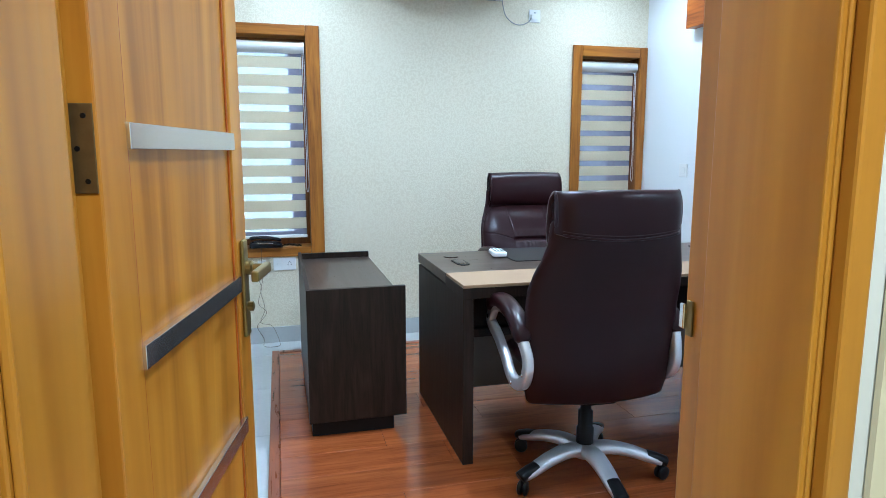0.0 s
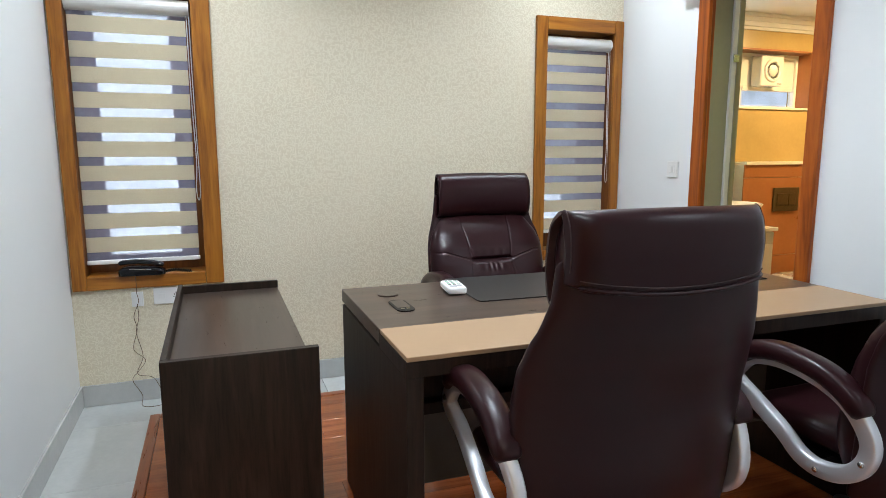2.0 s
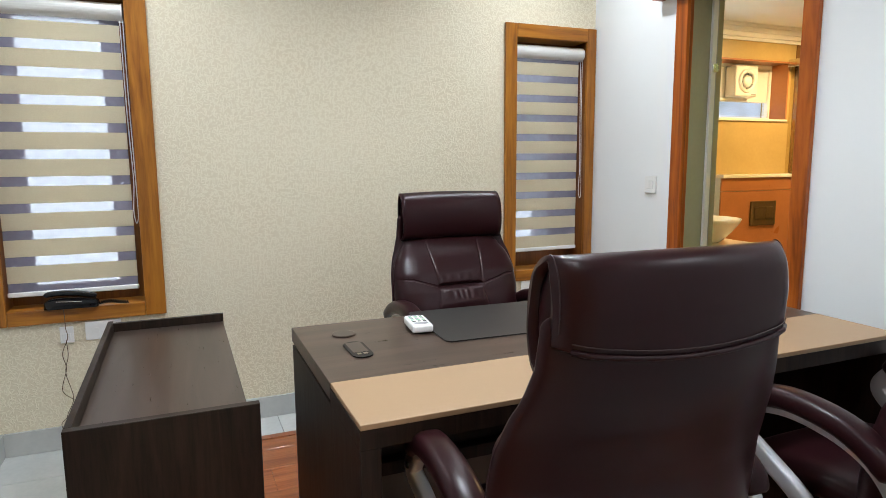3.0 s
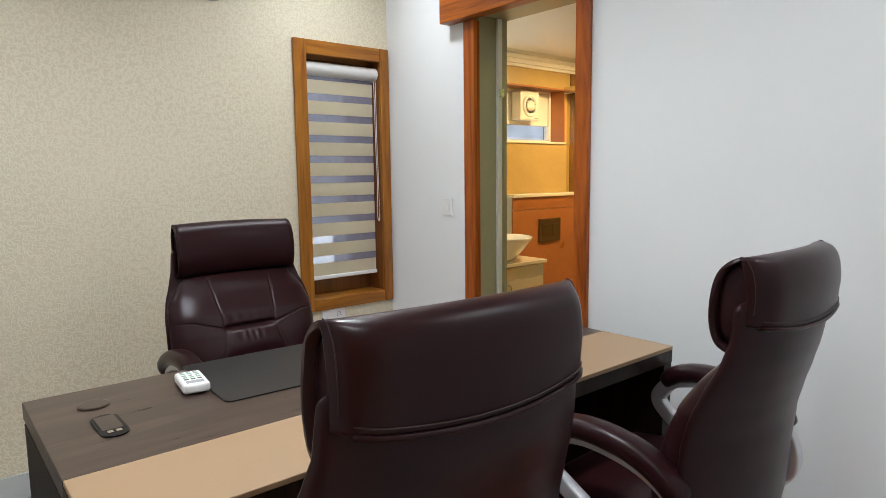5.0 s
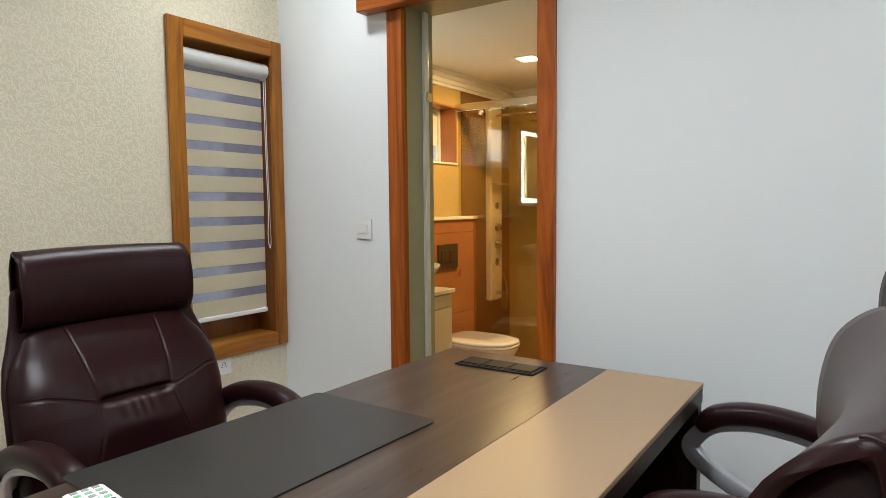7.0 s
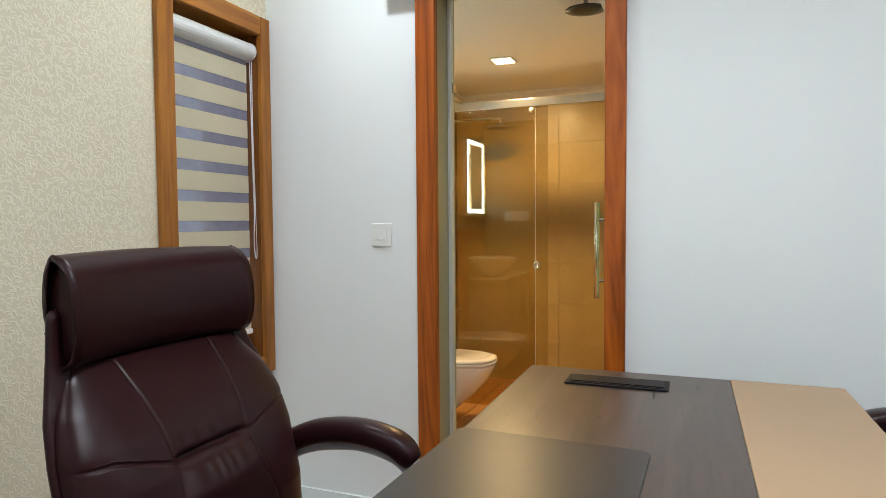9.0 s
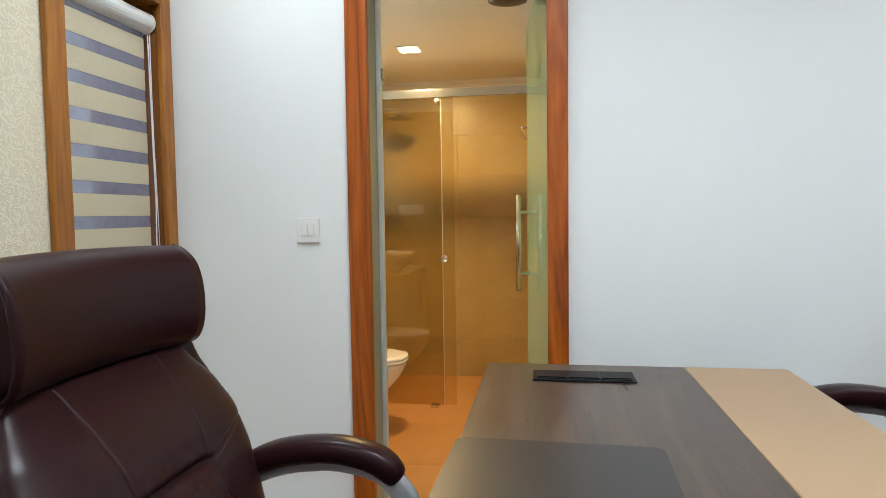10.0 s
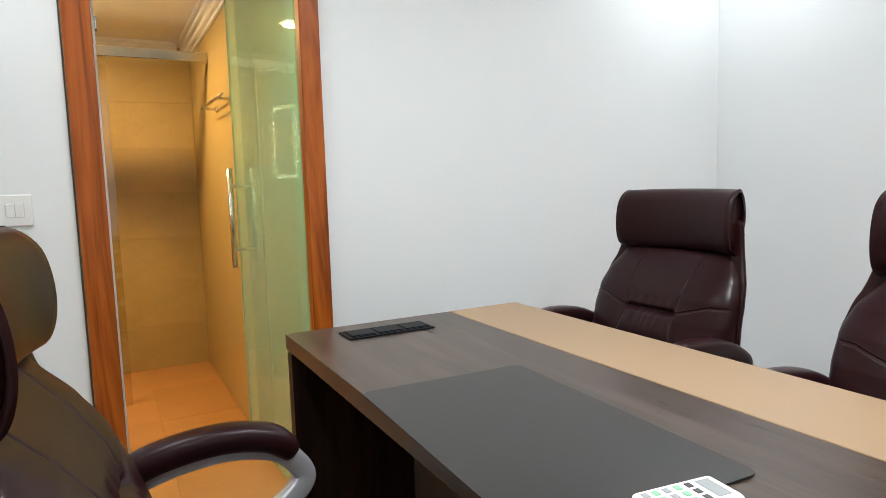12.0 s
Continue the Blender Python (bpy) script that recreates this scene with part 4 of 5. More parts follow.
        lv.append((y, 0.455 + 0.012 * math.sin(s * math.pi) - 0.012 * s, 0.235 + 0.018 * math.sin(s * math.pi), 0.052))
    rg = [[Vector((p.x, p.z, 0.455 + (p.y - 0.455) * 1.0)) for p in r] for r in slab_rings(closed_levels(lv), 40, 3.4, 0.012)]
    part("seat", rings_to_mesh(bmesh.new(), rg), M_LEATHER, c, "", True)
    part("seat_plate", box(-0.19, 0.19, -0.07, 0.20, 0.375, 0.402, 0.01), M_BLACK, c)
    part("tilt_mechanism", box(-0.07, 0.07, -0.12, 0.10, 0.335, 0.3745, 0.012), M_BLACK, c)
    # armrests
    LOOP = [(0.280, 0.572), (0.263, 0.618), (0.215, 0.655), (0.12, 0.672), (0.0, 0.656), (-0.085, 0.615), (-0.130, 0.540), (-0.122, 0.475), (-0.075, 0.428), (-0.005, 0.410), (0.055, 0.423), (0.115, 0.466), (0.215, 0.522)]
    for sx in (-1, 1):
        pts = spline([(sx * (0.291 + 0.012 * (z > 0.55)), y, z) for y, z in LOOP], True, 6)
        arm = part("armrest", sweep(pts, 0.017, 0.0235, 16, True, (1, 0, 0), 4.5), M_SILVER, c, "silver loop armrest", True)
        pad = spline([(sx * 0.304, y, z) for y, z in ((0.262, 0.636), (0.215, 0.676), (0.12, 0.694), (0.0, 0.680), (-0.085, 0.640), (-0.118, 0.600))], False, 6)
        part("arm_pad", sweep(pad, 0.036, 0.028, 16, False, (1, 0, 0), 2.8, lambda t: 0.55 + 0.45 * min(1.0, 7 * t, 7 * (1 - t)) ** 0.5), M_LEATHER, arm, "padded leather arm cap", True)
        for y, z in ((-0.124, 0.48), (-0.005, 0.410), (0.270, 0.596)):
            part("bolt", lathe([(0.0, 0.005), (0.006, 0.004), (0.009, 0.0)], 12, pose(sx * (0.310 if z < 0.55 else 0.322), y, z, 0, 90 * sx)), M_CHROME if z < 0.5 else M_BLACK, arm, "", True)
        part("arm_bracket", box(*sorted((sx * 0.17, sx * 0.275)), -0.05, 0.04, 0.388, 0.404, 0.004), M_BLACK, c)
    # gas column and star base
    part("gas_column", lathe([(0.0, 0.10), (0.034, 0.10), (0.034, 0.20), (0.029, 0.205), (0.029, 0.27), (0.021, 0.275), (0.021, 0.34), (0.0, 0.34)], 20), M_BLACK, c, "black gas lift column", True)
    part("base_hub", lathe([(0.0, 0.085), (0.05, 0.088), (0.056, 0.11), (0.045, 0.135), (0.036, 0.14), (0.0, 0.14)], 20), M_SILVER, c, "", True)
    for k in range(5):
        a = 2 * math.pi * k / 5 - math.pi / 2
        ca, sa = math.cos(a), math.sin(a)
        P = [(0.03, 0.115), (0.10, 0.122), (0.18, 0.110), (0.25, 0.088), (0.295, 0.075)]
        leg = part("base_leg", sweep(spline([(r * ca, r * sa, z) for r, z in P], False, 4), 0.023, 0.037, 12, False, (0, 0, 1), 2.6, lambda t: 1.08 - 0.36 * t), M_SILVER, c, "silver star base leg", True)
        part("leg_cap", sweep(spline([(r * ca, r * sa, z) for r, z in ((0.238, 0.098), (0.275, 0.089), (0.315, 0.074))], False, 4), 0.0165, 0.026, 12, False, (0, 0, 1), 2.6), M_BLACK, leg, "", True)
        cx, cy = 0.30 * ca, 0.30 * sa
        wheel = bmesh.new()
        for off in (-0.017, 0.006):
            join(wheel, lathe([(0.0, off), (0.022, off), (0.027, off + 0.003), (0.027, off + 0.009), (0.022, off + 0.012), (0.0, off + 0.012)], 18, Matrix.Translation((cx, cy, 0.0285)) @ Matrix.Rotation(a + 0.6, 4, "Z") @ Matrix.Rotation(radians(90), 4, "X")))
        part("caster", wheel, M_BLACK, c, "black twin caster", True)
        part("caster_stem", rod((cx, cy, 0.03), (cx, cy, 0.075), 0.009), M_BLACK, c)
    return c


chair = office_chair(pose(1.540, 2.778, 0.0, 0, 0, -2.2), "dark brown leather swivel chair with silver arms before the desk")
side_chair = copy_thing(chair, pose(2.450, 2.697, 0.0, 0, 0, 1.5))
tagged(side_chair, "dark brown leather swivel chair with silver arms beside the white wall")
exec_chair = copy_thing(chair, pose(1.900, 4.200, 0.0, 0, 0, 179.0))
tagged(exec_chair, "dark brown leather swivel chair with silver arms behind the desk")

# ---- small things in the office ----
phone = thing("telephone", "black slim telephone lying on the window sill", "telephone", m=pose(0.315, 4.985, 0.6365, 0, 0, -2))
body = []
for i in range(13):
    x = -0.105 + 0.21 * i / 12
    hgt = 0.030 + 0.014 * math.cos((i / 12 - 0.35) * 2.4)
    body.append((x, hgt))
bm = bmesh.new()
rings = []
for x, hgt in body:
    k = 1 - max(0, abs(x) - 0.085) * 12
    rings.append([Vector((x, -0.034 * k, 0)), Vector((x, -0.036 * k, hgt * 0.7 * k)), Vector((x, -0.026 * k, hgt * k)), Vector((x, 0.026 * k, hgt * 1.05 * k)), Vector((x, 0.034 * k, hgt * 0.7 * k)), Vector((x, 0.034 * k, 0))])
part("base", rings_to_mesh(bm, rings), M_GLOSSBLACK, phone, "", True)
hs = spline([(-0.10, -0.004, 0.058), (-0.085, -0.004, 0.066), (-0.02, -0.004, 0.068), (0.05, -0.004, 0.060), (0.10, -0.004, 0.046)], False, 5)
part("handset", sweep(hs, 0.011, 0.024, 12, False, (0, 0, 1), 3.0, lambda t: 0.75 + 0.25 * min(1, 8 * t, 8 * (1 - t))), M_GLOSSBLACK, phone, "", True)
part("trim_line", sweep([(-0.055, -0.0375, 0.036), (0.045, -0.0375, 0.031)], 0.0022, seg=6), M_CHROME, phone)
coil = [(0.10 + 0.13 * (i / 110) , -0.012 + 0.018 * math.sin(i / 110 * 6.0) + 0.006 * math.cos(i * 0.9), 0.009 + 0.008 * math.sin(i / 110 * 3.0) + 0.006 * math.sin(i * 0.9)) for i in range(111)]
part("coiled_cord", sweep([Vector(p) for p in coil], 0.0028, seg=6), M_BLACK, phone, "", True)

cord = thing("telephone_cable", "thin brown telephone cable hanging in loops to the floor", "cable")
pts = [(0.285, 4.944, 0.640), (0.285, 4.955, 0.60), (0.282, 4.975, 0.545), (0.287, 4.972, 0.50), (0.262, 4.970, 0.43), (0.272, 4.968, 0.36), (0.25, 4.965, 0.26), (0.30, 4.962, 0.20), (0.262, 4.962, 0.14), (0.235, 4.96, 0.10), (0.275, 4.95, 0.02), (0.28, 4.90, -0.020), (0.36, 4.885, -0.021), (0.38, 4.93, -0.012), (0.335, 4.955, 0.10), (0.26, 4.962, 0.13), (0.29, 4.966, 0.22), (0.268, 4.97, 0.34), (0.283, 4.972, 0.42), (0.280, 4.976, 0.49)]
part("wire", sweep(spline(pts, False, 6), 0.0016, seg=5), M_CABLE, cord, "", True)


def wall_plate(name, label, category, m, w, h, kind):
    """A white wall plate in the xz plane, facing -y."""
    p = thing(name, label, category, m=m)
    part("plate", box(-w / 2, w / 2, -0.010 if kind == "switch" else -0.009, 0.0, -h / 2, h / 2, 0.003), M_WHITE, p)
    if kind == "switch":
        part("rocker_frame", box(-w * 0.28, w * 0.28, -0.0108, -0.0101, -h * 0.23, h * 0.23, 0.0002), M_PALEGREY, p)
        for sx in (-1, 1):
            part("rocker", box(*sorted((sx * 0.0006, sx * w * 0.25)), -0.0140, -0.0109, -h * 0.215, h * 0.215, 0.0014), M_WHITE, p)
    if kind == "socket":
        for cx in ((0,) if w < 0.1 else (w * 0.22,)):
            for dx, dz in ((0, 0.013), (-0.011, -0.008), (0.011, -0.008), (-0.008, 0.004), (0.008, 0.004)):
                part("pin_hole", lathe([(0.0, 0.0), (0.003, 0.0), (0.003, 0.001)], 10, pose(cx + dx, -0.009, dz, 90)), M_BLACK, p)
        if w > 0.1:
            part("rocker", box(-w * 0.32, -w * 0.12, -0.012, -0.0091, -0.012, 0.012, 0.001), M_WHITE, p)
    if kind == "phone":
        part("jack_cover", box(-w * 0.3, w * 0.3, -0.016, -0.0091, -h * 0.3, h * 0.1, 0.002), M_WHITE, p)
    return p


wall_plate("telephone_socket", "small white telephone socket under the window", "socket", pose(0.282, YW, 0.51), 0.055, 0.075, "phone")
wall_plate("wall_socket", "white double power socket under the window", "socket", pose(0.43, YW, 0.52), 0.148, 0.088, "socket")
wall_plate("wall_socket", "white double power socket under the corner window", "socket", pose(2.70, YW, 0.535), 0.148, 0.088, "socket")
wall_plate("light_switch", "white square light switch on the white wall", "switch", pose(XR, 4.469, 1.142, 0, 0, -90), 0.086, 0.090, "switch")
ac_plug = wall_plate("wall_socket", "white square socket with the air conditioner plug", "socket", pose(2.203, YW, 2.213), 0.086, 0.086, "phone")
part("indicator", box(-0.006, 0.006, -0.0105, -0.0092, 0.018, 0.026), M_GREYP, ac_plug)

ac = thing("air_conditioner", "white split air conditioner mounted high on the wallpaper wall", "air conditioner")
prof = [(YW - 0.002, 2.30), (YW - 0.15, 2.295), (YW - 0.195, 2.335), (YW - 0.21, 2.40), (YW - 0.205, 2.55), (YW - 0.17, 2.575), (YW - 0.002, 2.575)]
part("body", rings_to_mesh(bmesh.new(), [[Vector((x, y, z)) for y, z in prof] for x in (1.13, 1.95)]), M_WHITE, ac)
part("louver", box(1.19, 1.89, YW - 0.15, YW - 0.06, 2.286, 2.2945, 0.002), M_GREYP, ac, "grey swing louver")
ac_wire = thing("power_cable", "thin dark cable hanging from the air conditioner to its socket", "cable")
part("wire", sweep(spline([(1.955, YW - 0.012, 2.33), (1.965, YW - 0.010, 2.27), (1.99, YW - 0.009, 2.20), (2.05, YW - 0.008, 2.155), (2.11, YW - 0.008, 2.15), (2.16, YW - 0.012, 2.175), (2.175, YW - 0.014, 2.20)], False, 8), 0.0035, seg=7), M_GREYP, ac_wire, "", True)

for lx, ly, lp in ROOM_LAMPS:
    dl = thing("ceiling_light", "small round recessed downlight in the ceiling", "light", "ceiling downlights")
    part("ring", lathe([(0.075, 0.0), (0.09, -0.004), (0.095, 0.0)], 28, pose(lx, ly, CEIL)), M_WHITE, dl, "", True)
    part("diffuser", lathe([(0.0, 0.0), (0.074, 0.0), (0.074, -0.003), (0.0, -0.003)], 28, pose(lx, ly, CEIL - 0.0005)), M_LAMP, dl)

# ---- bathroom things ----
bl = thing("ceiling_light", "small square warm downlight in the bathroom ceiling", "light")
part("frame", box(4.53, 4.67, 4.33, 4.47, BC - 0.008, BC - 0.0005, 0.003), M_WHITE, bl)
part("diffuser", box(4.545, 4.655, 4.345, 4.455, BC - 0.011, BC - 0.0082), M_WARMLAMP, bl)

# cistern half wall with ledge
hw = thing("cistern_wall", "half-height rust-tiled cistern wall with a cream stone ledge", "half wall", kind="structure")
HX0, HX1, HY = 4.105, 4.86, 4.945
part("core", box(HX0, HX1 - 0.01, HY + 0.012, BY1 - 0.001, BZ, 1.145), M_GROUT, hw)
part("ledge", box(HX0, HX1 + 0.012, HY - 0.012, BY1 - 0.001, 1.1455, 1.167, 0.003), M_CREAMSTONE, hw, "cream stone ledge")
for z0, z1 in ((BZ, 0.50), (0.503, 1.055), (1.058, 1.145)):
    part("tile", box(HX0, HX1, HY, HY + 0.0115, z0, z1, 0.001), M_RUST, hw)
    part("tile", box(HX1 - 0.0095, HX1, HY + 0.0118, BY1 - 0.002, z0, z1, 0.001), M_RUST, hw)
flush = thing("flush_plate", "dark bronze flush plate on the rust tiles", "flush plate")
part("plate", box(4.37, 4.605, HY - 0.012, HY - 0.0005, 0.818, 0.985, 0.004), M_HINGE, flush)
part("button", box(4.40, 4.50, HY - 0.016, HY - 0.0122, 0.86, 0.945, 0.003), M_HINGE, flush)
part("button", box(4.507, 4.575, HY - 0.016, HY - 0.0122, 0.86, 0.945, 0.003), M_HINGE, flush)

toilet = thing("toilet", "white wall-hung ceramic toilet with closed lid", "toilet", m=pose(4.46, HY - 0.001, -0.04))
def toilet_ring(z, wid, y0, y1, seg=36):
    ring = []
    for k in range(seg):
        a = 2 * math.pi * k / seg
        c, s = math.cos(a), math.sin(a)
        y = (y0 + y1) / 2 + (y1 - y0) / 2 * math.copysign(abs(s) ** (0.9 if s < 0 else 0.35), s)
        x = wid * math.copysign(abs(c) ** 0.85, c)
        ring.append(Vector((x, y, z)))
    return ring
part("bowl", rings_to_mesh(bmesh.new(), [toilet_ring(z, w, a, 0) for z, w, a in ((0.075, 0.085, -0.22), (0.085, 0.11, -0.27), (0.14, 0.135, -0.34), (0.22, 0.155, -0.42), (0.30, 0.172, -0.49), (0.37, 0.180, -0.525), (0.385, 0.178, -0.525))]), M_CERAMIC, toilet, "", True)
part("seat", rings_to_mesh(bmesh.new(), [toilet_ring(z, w, a, -0.06) for z, w, a in ((0.3855, 0.180, -0.53), (0.395, 0.184, -0.535), (0.404, 0.182, -0.533))]), M_CERAMIC, toilet, "", True)
part("lid", rings_to_mesh(bmesh.new(), [toilet_ring(z, w, a, -0.055) for z, w, a in ((0.4045, 0.178, -0.528), (0.415, 0.182, -0.533), (0.424, 0.176, -0.527), (0.427, 0.15, -0.49))]), M_CERAMIC, toilet, "", True)
for sx in (-0.07, 0.07):
    part("hinge_cap", lathe([(0.0, 0.03), (0.012, 0.028), (0.014, 0.0)], 14, pose(sx, -0.035, 0.386)), M_CHROME, toilet, "", True)

vanity = thing("vanity_cabinet", "cream lacquered vanity unit with two doors under a stone top", "cabinet")
VX0, VX1, VY0 = BX0 + 0.012, 4.085, 4.645
part("body", box(VX0, VX1, VY0 + 0.019, BY1 - 0.002, 0.12, 0.728, 0.002), M_CABINET, vanity)
part("drawer_front", box(VX0 + 0.002, VX1 - 0.002, VY0 + 0.001, VY0 + 0.0185, 0.645, 0.722, 0.002), M_CABINET, vanity)
for x0, x1, hx in ((VX0 + 0.002, 3.708, 3.67), (3.711, VX1 - 0.002, 3.755)):
    d = part("door", box(x0, x1, VY0 + 0.001, VY0 + 0.0185, 0.125, 0.642, 0.002), M_CABINET, vanity)
    hb = sweep(spline([(hx, VY0 + 0.001, 0.615), (hx, VY0 - 0.022, 0.605), (hx, VY0 - 0.024, 0.52), (hx, VY0 - 0.022, 0.435), (hx, VY0 + 0.001, 0.425)], False, 5), 0.0055, seg=8)
    part("handle", hb, M_CHROME, d, "slim chrome bow handle", True)
tagged(part("worktop", box(VX0, 4.105, VY0 - 0.012, BY1 - 0.002, 0.7285, 0.752, 0.003), M_CREAMSTONE), "cream stone worktop on the vanity unit", "worktop")
basin = thing("wash_basin", "round white ceramic bowl basin on the worktop", "basin")
prof = [(0.0, 0.0), (0.075, 0.0), (0.09, 0.01), (0.15, 0.07), (0.19, 0.125), (0.200, 0.150), (0.195, 0.152), (0.185, 0.13), (0.14, 0.07), (0.08, 0.025), (0.0, 0.02)]
part("bowl", lathe(prof, 40, pose(3.87, 4.82, 0.7525)), M_CERAMIC, basin, "", True)
part("drain", lathe([(0.0, 0.005), (0.02, 0.004), (0.022, 0.0)], 18, pose(3.87, 4.82, 0.7735)), M_CHROME, basin, "", True)

mirror = thing("led_mirror", "upright bathroom mirror with a glowing white light border", "mirror")
mx0, mx1, mz0, mz1, my = 3.40, 3.88, 1.23, 1.89, BY1 - 0.001
part("back_plate", box(mx0, mx1, my - 0.03, my, mz0, mz1, 0.004), M_ALU, mirror)
part("glass", box(mx0 + 0.001, mx1 - 0.001, my - 0.034, my - 0.0302, mz0 + 0.001, mz1 - 0.001), M_MIRROR, mirror, "silvered mirror glass")
for b in ((mx0 + 0.03, mx1 - 0.03, mz0 + 0.03, mz0 + 0.065), (mx0 + 0.03, mx1 - 0.03, mz1 - 0.06, mz1 - 0.03), (mx0 + 0.03, mx0 + 0.068, mz0 + 0.06, mz1 - 0.06), (mx1 - 0.068, mx1 - 0.03, mz0 + 0.06, mz1 - 0.06)):
    part("light_band", box(b[0], b[1], my - 0.0355, my - 0.0342, b[2], b[3]), M_LED, mirror, "glowing white band")
sb = wall_plate("switch_board", "wide white switch board on the bathroom's inner wall", "switch", pose(BX0 + 0.0105, 4.76, 1.235, 0, 0, 90), 0.22, 0.085, "blank")
for k in range(4):
    part("rocker", box(-0.085 + k * 0.045, -0.05 + k * 0.045, -0.012, -0.0091, -0.025, 0.025, 0.001), M_WHITE, sb)

# niche window with fan
nw = thing("window_3", "small white casement window in a tiled niche", "window", kind="structure")
ny = BY1 + 0.13
for b in ((3.752, 4.808, 1.532, 1.565), (3.752, 4.808, 1.91, 1.943), (3.752, 3.79, 1.565, 1.91), (4.775, 4.808, 1.565, 1.91), (4.225, 4.275, 1.565, 1.91)):
    part("frame_bar", box(b[0], b[1], ny, ny + 0.05, b[2], b[3], 0.003), M_WHITE, nw)
sash = part("sash", box(3.80, 3.84, ny - 0.012, ny + 0.03, 1.57, 1.905, 0.003), M_WHITE, nw)
for b in ((4.18, 4.22, 1.57, 1.905), (3.84, 4.18, 1.57, 1.605), (3.84, 4.18, 1.87, 1.905)):
    part("sash", box(b[0], b[1], ny - 0.012, ny + 0.03, b[2], b[3], 0.003), M_WHITE, nw)
part("panel", box(4.276, 4.774, ny + 0.015, ny + 0.03, 1.70, 1.909), M_WHITE, nw)
part("sash", box(4.29, 4.76, ny + 0.005, ny + 0.04, 1.672, 1.699, 0.003), M_WHITE, nw)
for b in ((3.84, 4.18, 1.605, 1.87), (4.30, 4.75, 1.58, 1.672)):
    pn = part("pane", box(b[0], b[1], ny + 0.01, ny + 0.015, b[2], b[3]), M_GLASS_WIN, nw)
    pn.visible_shadow = False
part("sash_arm", box(3.86, 3.88, ny - 0.05, ny - 0.0125, 1.60, 1.615), M_CHROME, nw)
part("niche_sill", box(3.752, 4.808, BY1 - 0.012, ny - 0.001, 1.5305, 1.545, 0.002), M_CREAMSTONE, nw, "pale stone niche sill")
part("niche_lining", box(4.795, 4.8085, BY1 - 0.003, ny - 0.001, 1.546, 1.9435), M_RUST, nw, "rust tiled niche side")
part("niche_lining", box(3.752, 4.7945, BY1 - 0.003, ny - 0.001, 1.932, 1.9435), M_RUST, nw, "rust tiled niche head")
fan = thing("exhaust_fan", "square white extractor fan with a round grille", "fan")
FX, FZ, FS = 4.47, 1.805, 0.105
part("housing", box(FX - FS, FX + FS, BY1 + 0.05, ny + 0.014, FZ - FS, FZ + FS, 0.012, 3), M_WHITE, fan)
part("grille_ring", lathe([(0.055, 0.0), (0.058, 0.010), (0.075, 0.012), (0.082, 0.0)], 32, pose(FX, BY1 + 0.05, FZ, 90)), M_WHITE, fan, "", True)
part("grille_cap", lathe([(0.0, 0.016), (0.034, 0.014), (0.042, 0.004), (0.042, 0.0)], 32, pose(FX, BY1 + 0.05, FZ, 90)), M_WHITE, fan, "", True)
for k in range(10):
    a = 2 * math.pi * k / 10
    part("blade", rod((FX + 0.04 * math.cos(a), BY1 + 0.047, FZ + 0.04 * math.sin(a)), (FX + 0.058 * math.cos(a + 0.3), BY1 + 0.047, FZ + 0.058 * math.sin(a + 0.3)), 0.0025, 6), M_GREYP, fan)
part("mark", box(FX + 0.045, FX + 0.09, BY1 + 0.0485, BY1 + 0.0499, FZ - 0.093, FZ - 0.085), M_GREYP, fan)

# shower screen
GX = 4.82
screen = thing("shower_screen", "bronze glass sliding shower screen on an aluminium rail", "shower screen")
part("rail", box(GX - 0.028, GX + 0.022, BY0 + 0.002, BY1 - 0.002, 1.905, 1.958, 0.004), M_CHROME, screen, "polished aluminium rail")
p1 = part("pane", box(GX + 0.008, GX + 0.016, 4.18, BY1 - 0.003, -0.015, 1.904), M_GLASS_SHOWER, screen, "fixed bronze glass sheet")
p2 = part("pane", box(GX - 0.016, GX - 0.008, 4.255, 4.93, -0.012, 1.895), M_GLASS_SHOWER, screen, "sliding bronze glass sheet")
p1.visible_shadow = p2.visible_shadow = False
part("pane_edge", box(GX - 0.0165, GX - 0.0075, 4.2525, 4.2548, -0.012, 1.895), M_ALU, screen)
part("knob", lathe([(0.012, 0.0), (0.018, 0.004), (0.026, 0.010), (0.026, 0.018), (0.018, 0.020), (0.012, 0.012)], 24, pose(GX - 0.017, 4.240, 0.915, 0, -90)), M_CHROME, screen, "round chrome knob", True)
for y in (4.275, 4.86):
    part("roller", lathe([(0.0, 0.0), (0.02, 0.0), (0.02, 0.012), (0.0, 0.012)], 20, pose(GX - 0.017, y, 1.885, 0, -90)), M_CHROME, screen, "", True)
part("floor_guide", box(GX - 0.03, GX + 0.025, 4.29, 4.34, BZ + 0.001, -0.008, 0.003), M_CHROME, screen)

panel_s = thing("shower_tower", "pale metal shower tower with round jets and taps", "shower")
PX0, PX1, PY = 5.20, 5.37, BY1 - 0.001
part("column", box(PX0, PX1, PY - 0.062, PY - 0.007, 0.50, 1.985, 0.012, 3), M_TOWER, panel_s)
for z in (1.24, 0.80):
    part("jet", lathe([(0.0, 0.012), (0.028, 0.010), (0.034, 0.0)], 22, pose((PX0 + PX1) / 2, PY - 0.055, z, 90)), M_CHROME, panel_s, "", True)
for z in (1.07, 0.94):
    part("tap", lathe([(0.0, 0.05), (0.02, 0.048), (0.024, 0.02), (0.034, 0.012), (0.036, 0.0)], 22, pose((PX0 + PX1) / 2, PY - 0.055, z, 90)), M_CHROME, panel_s, "", True)
part("shelf", box(PX0, PX1, PY - 0.12, PY - 0.0555, 1.40, 1.408, 0.002), M_CHROME, panel_s)
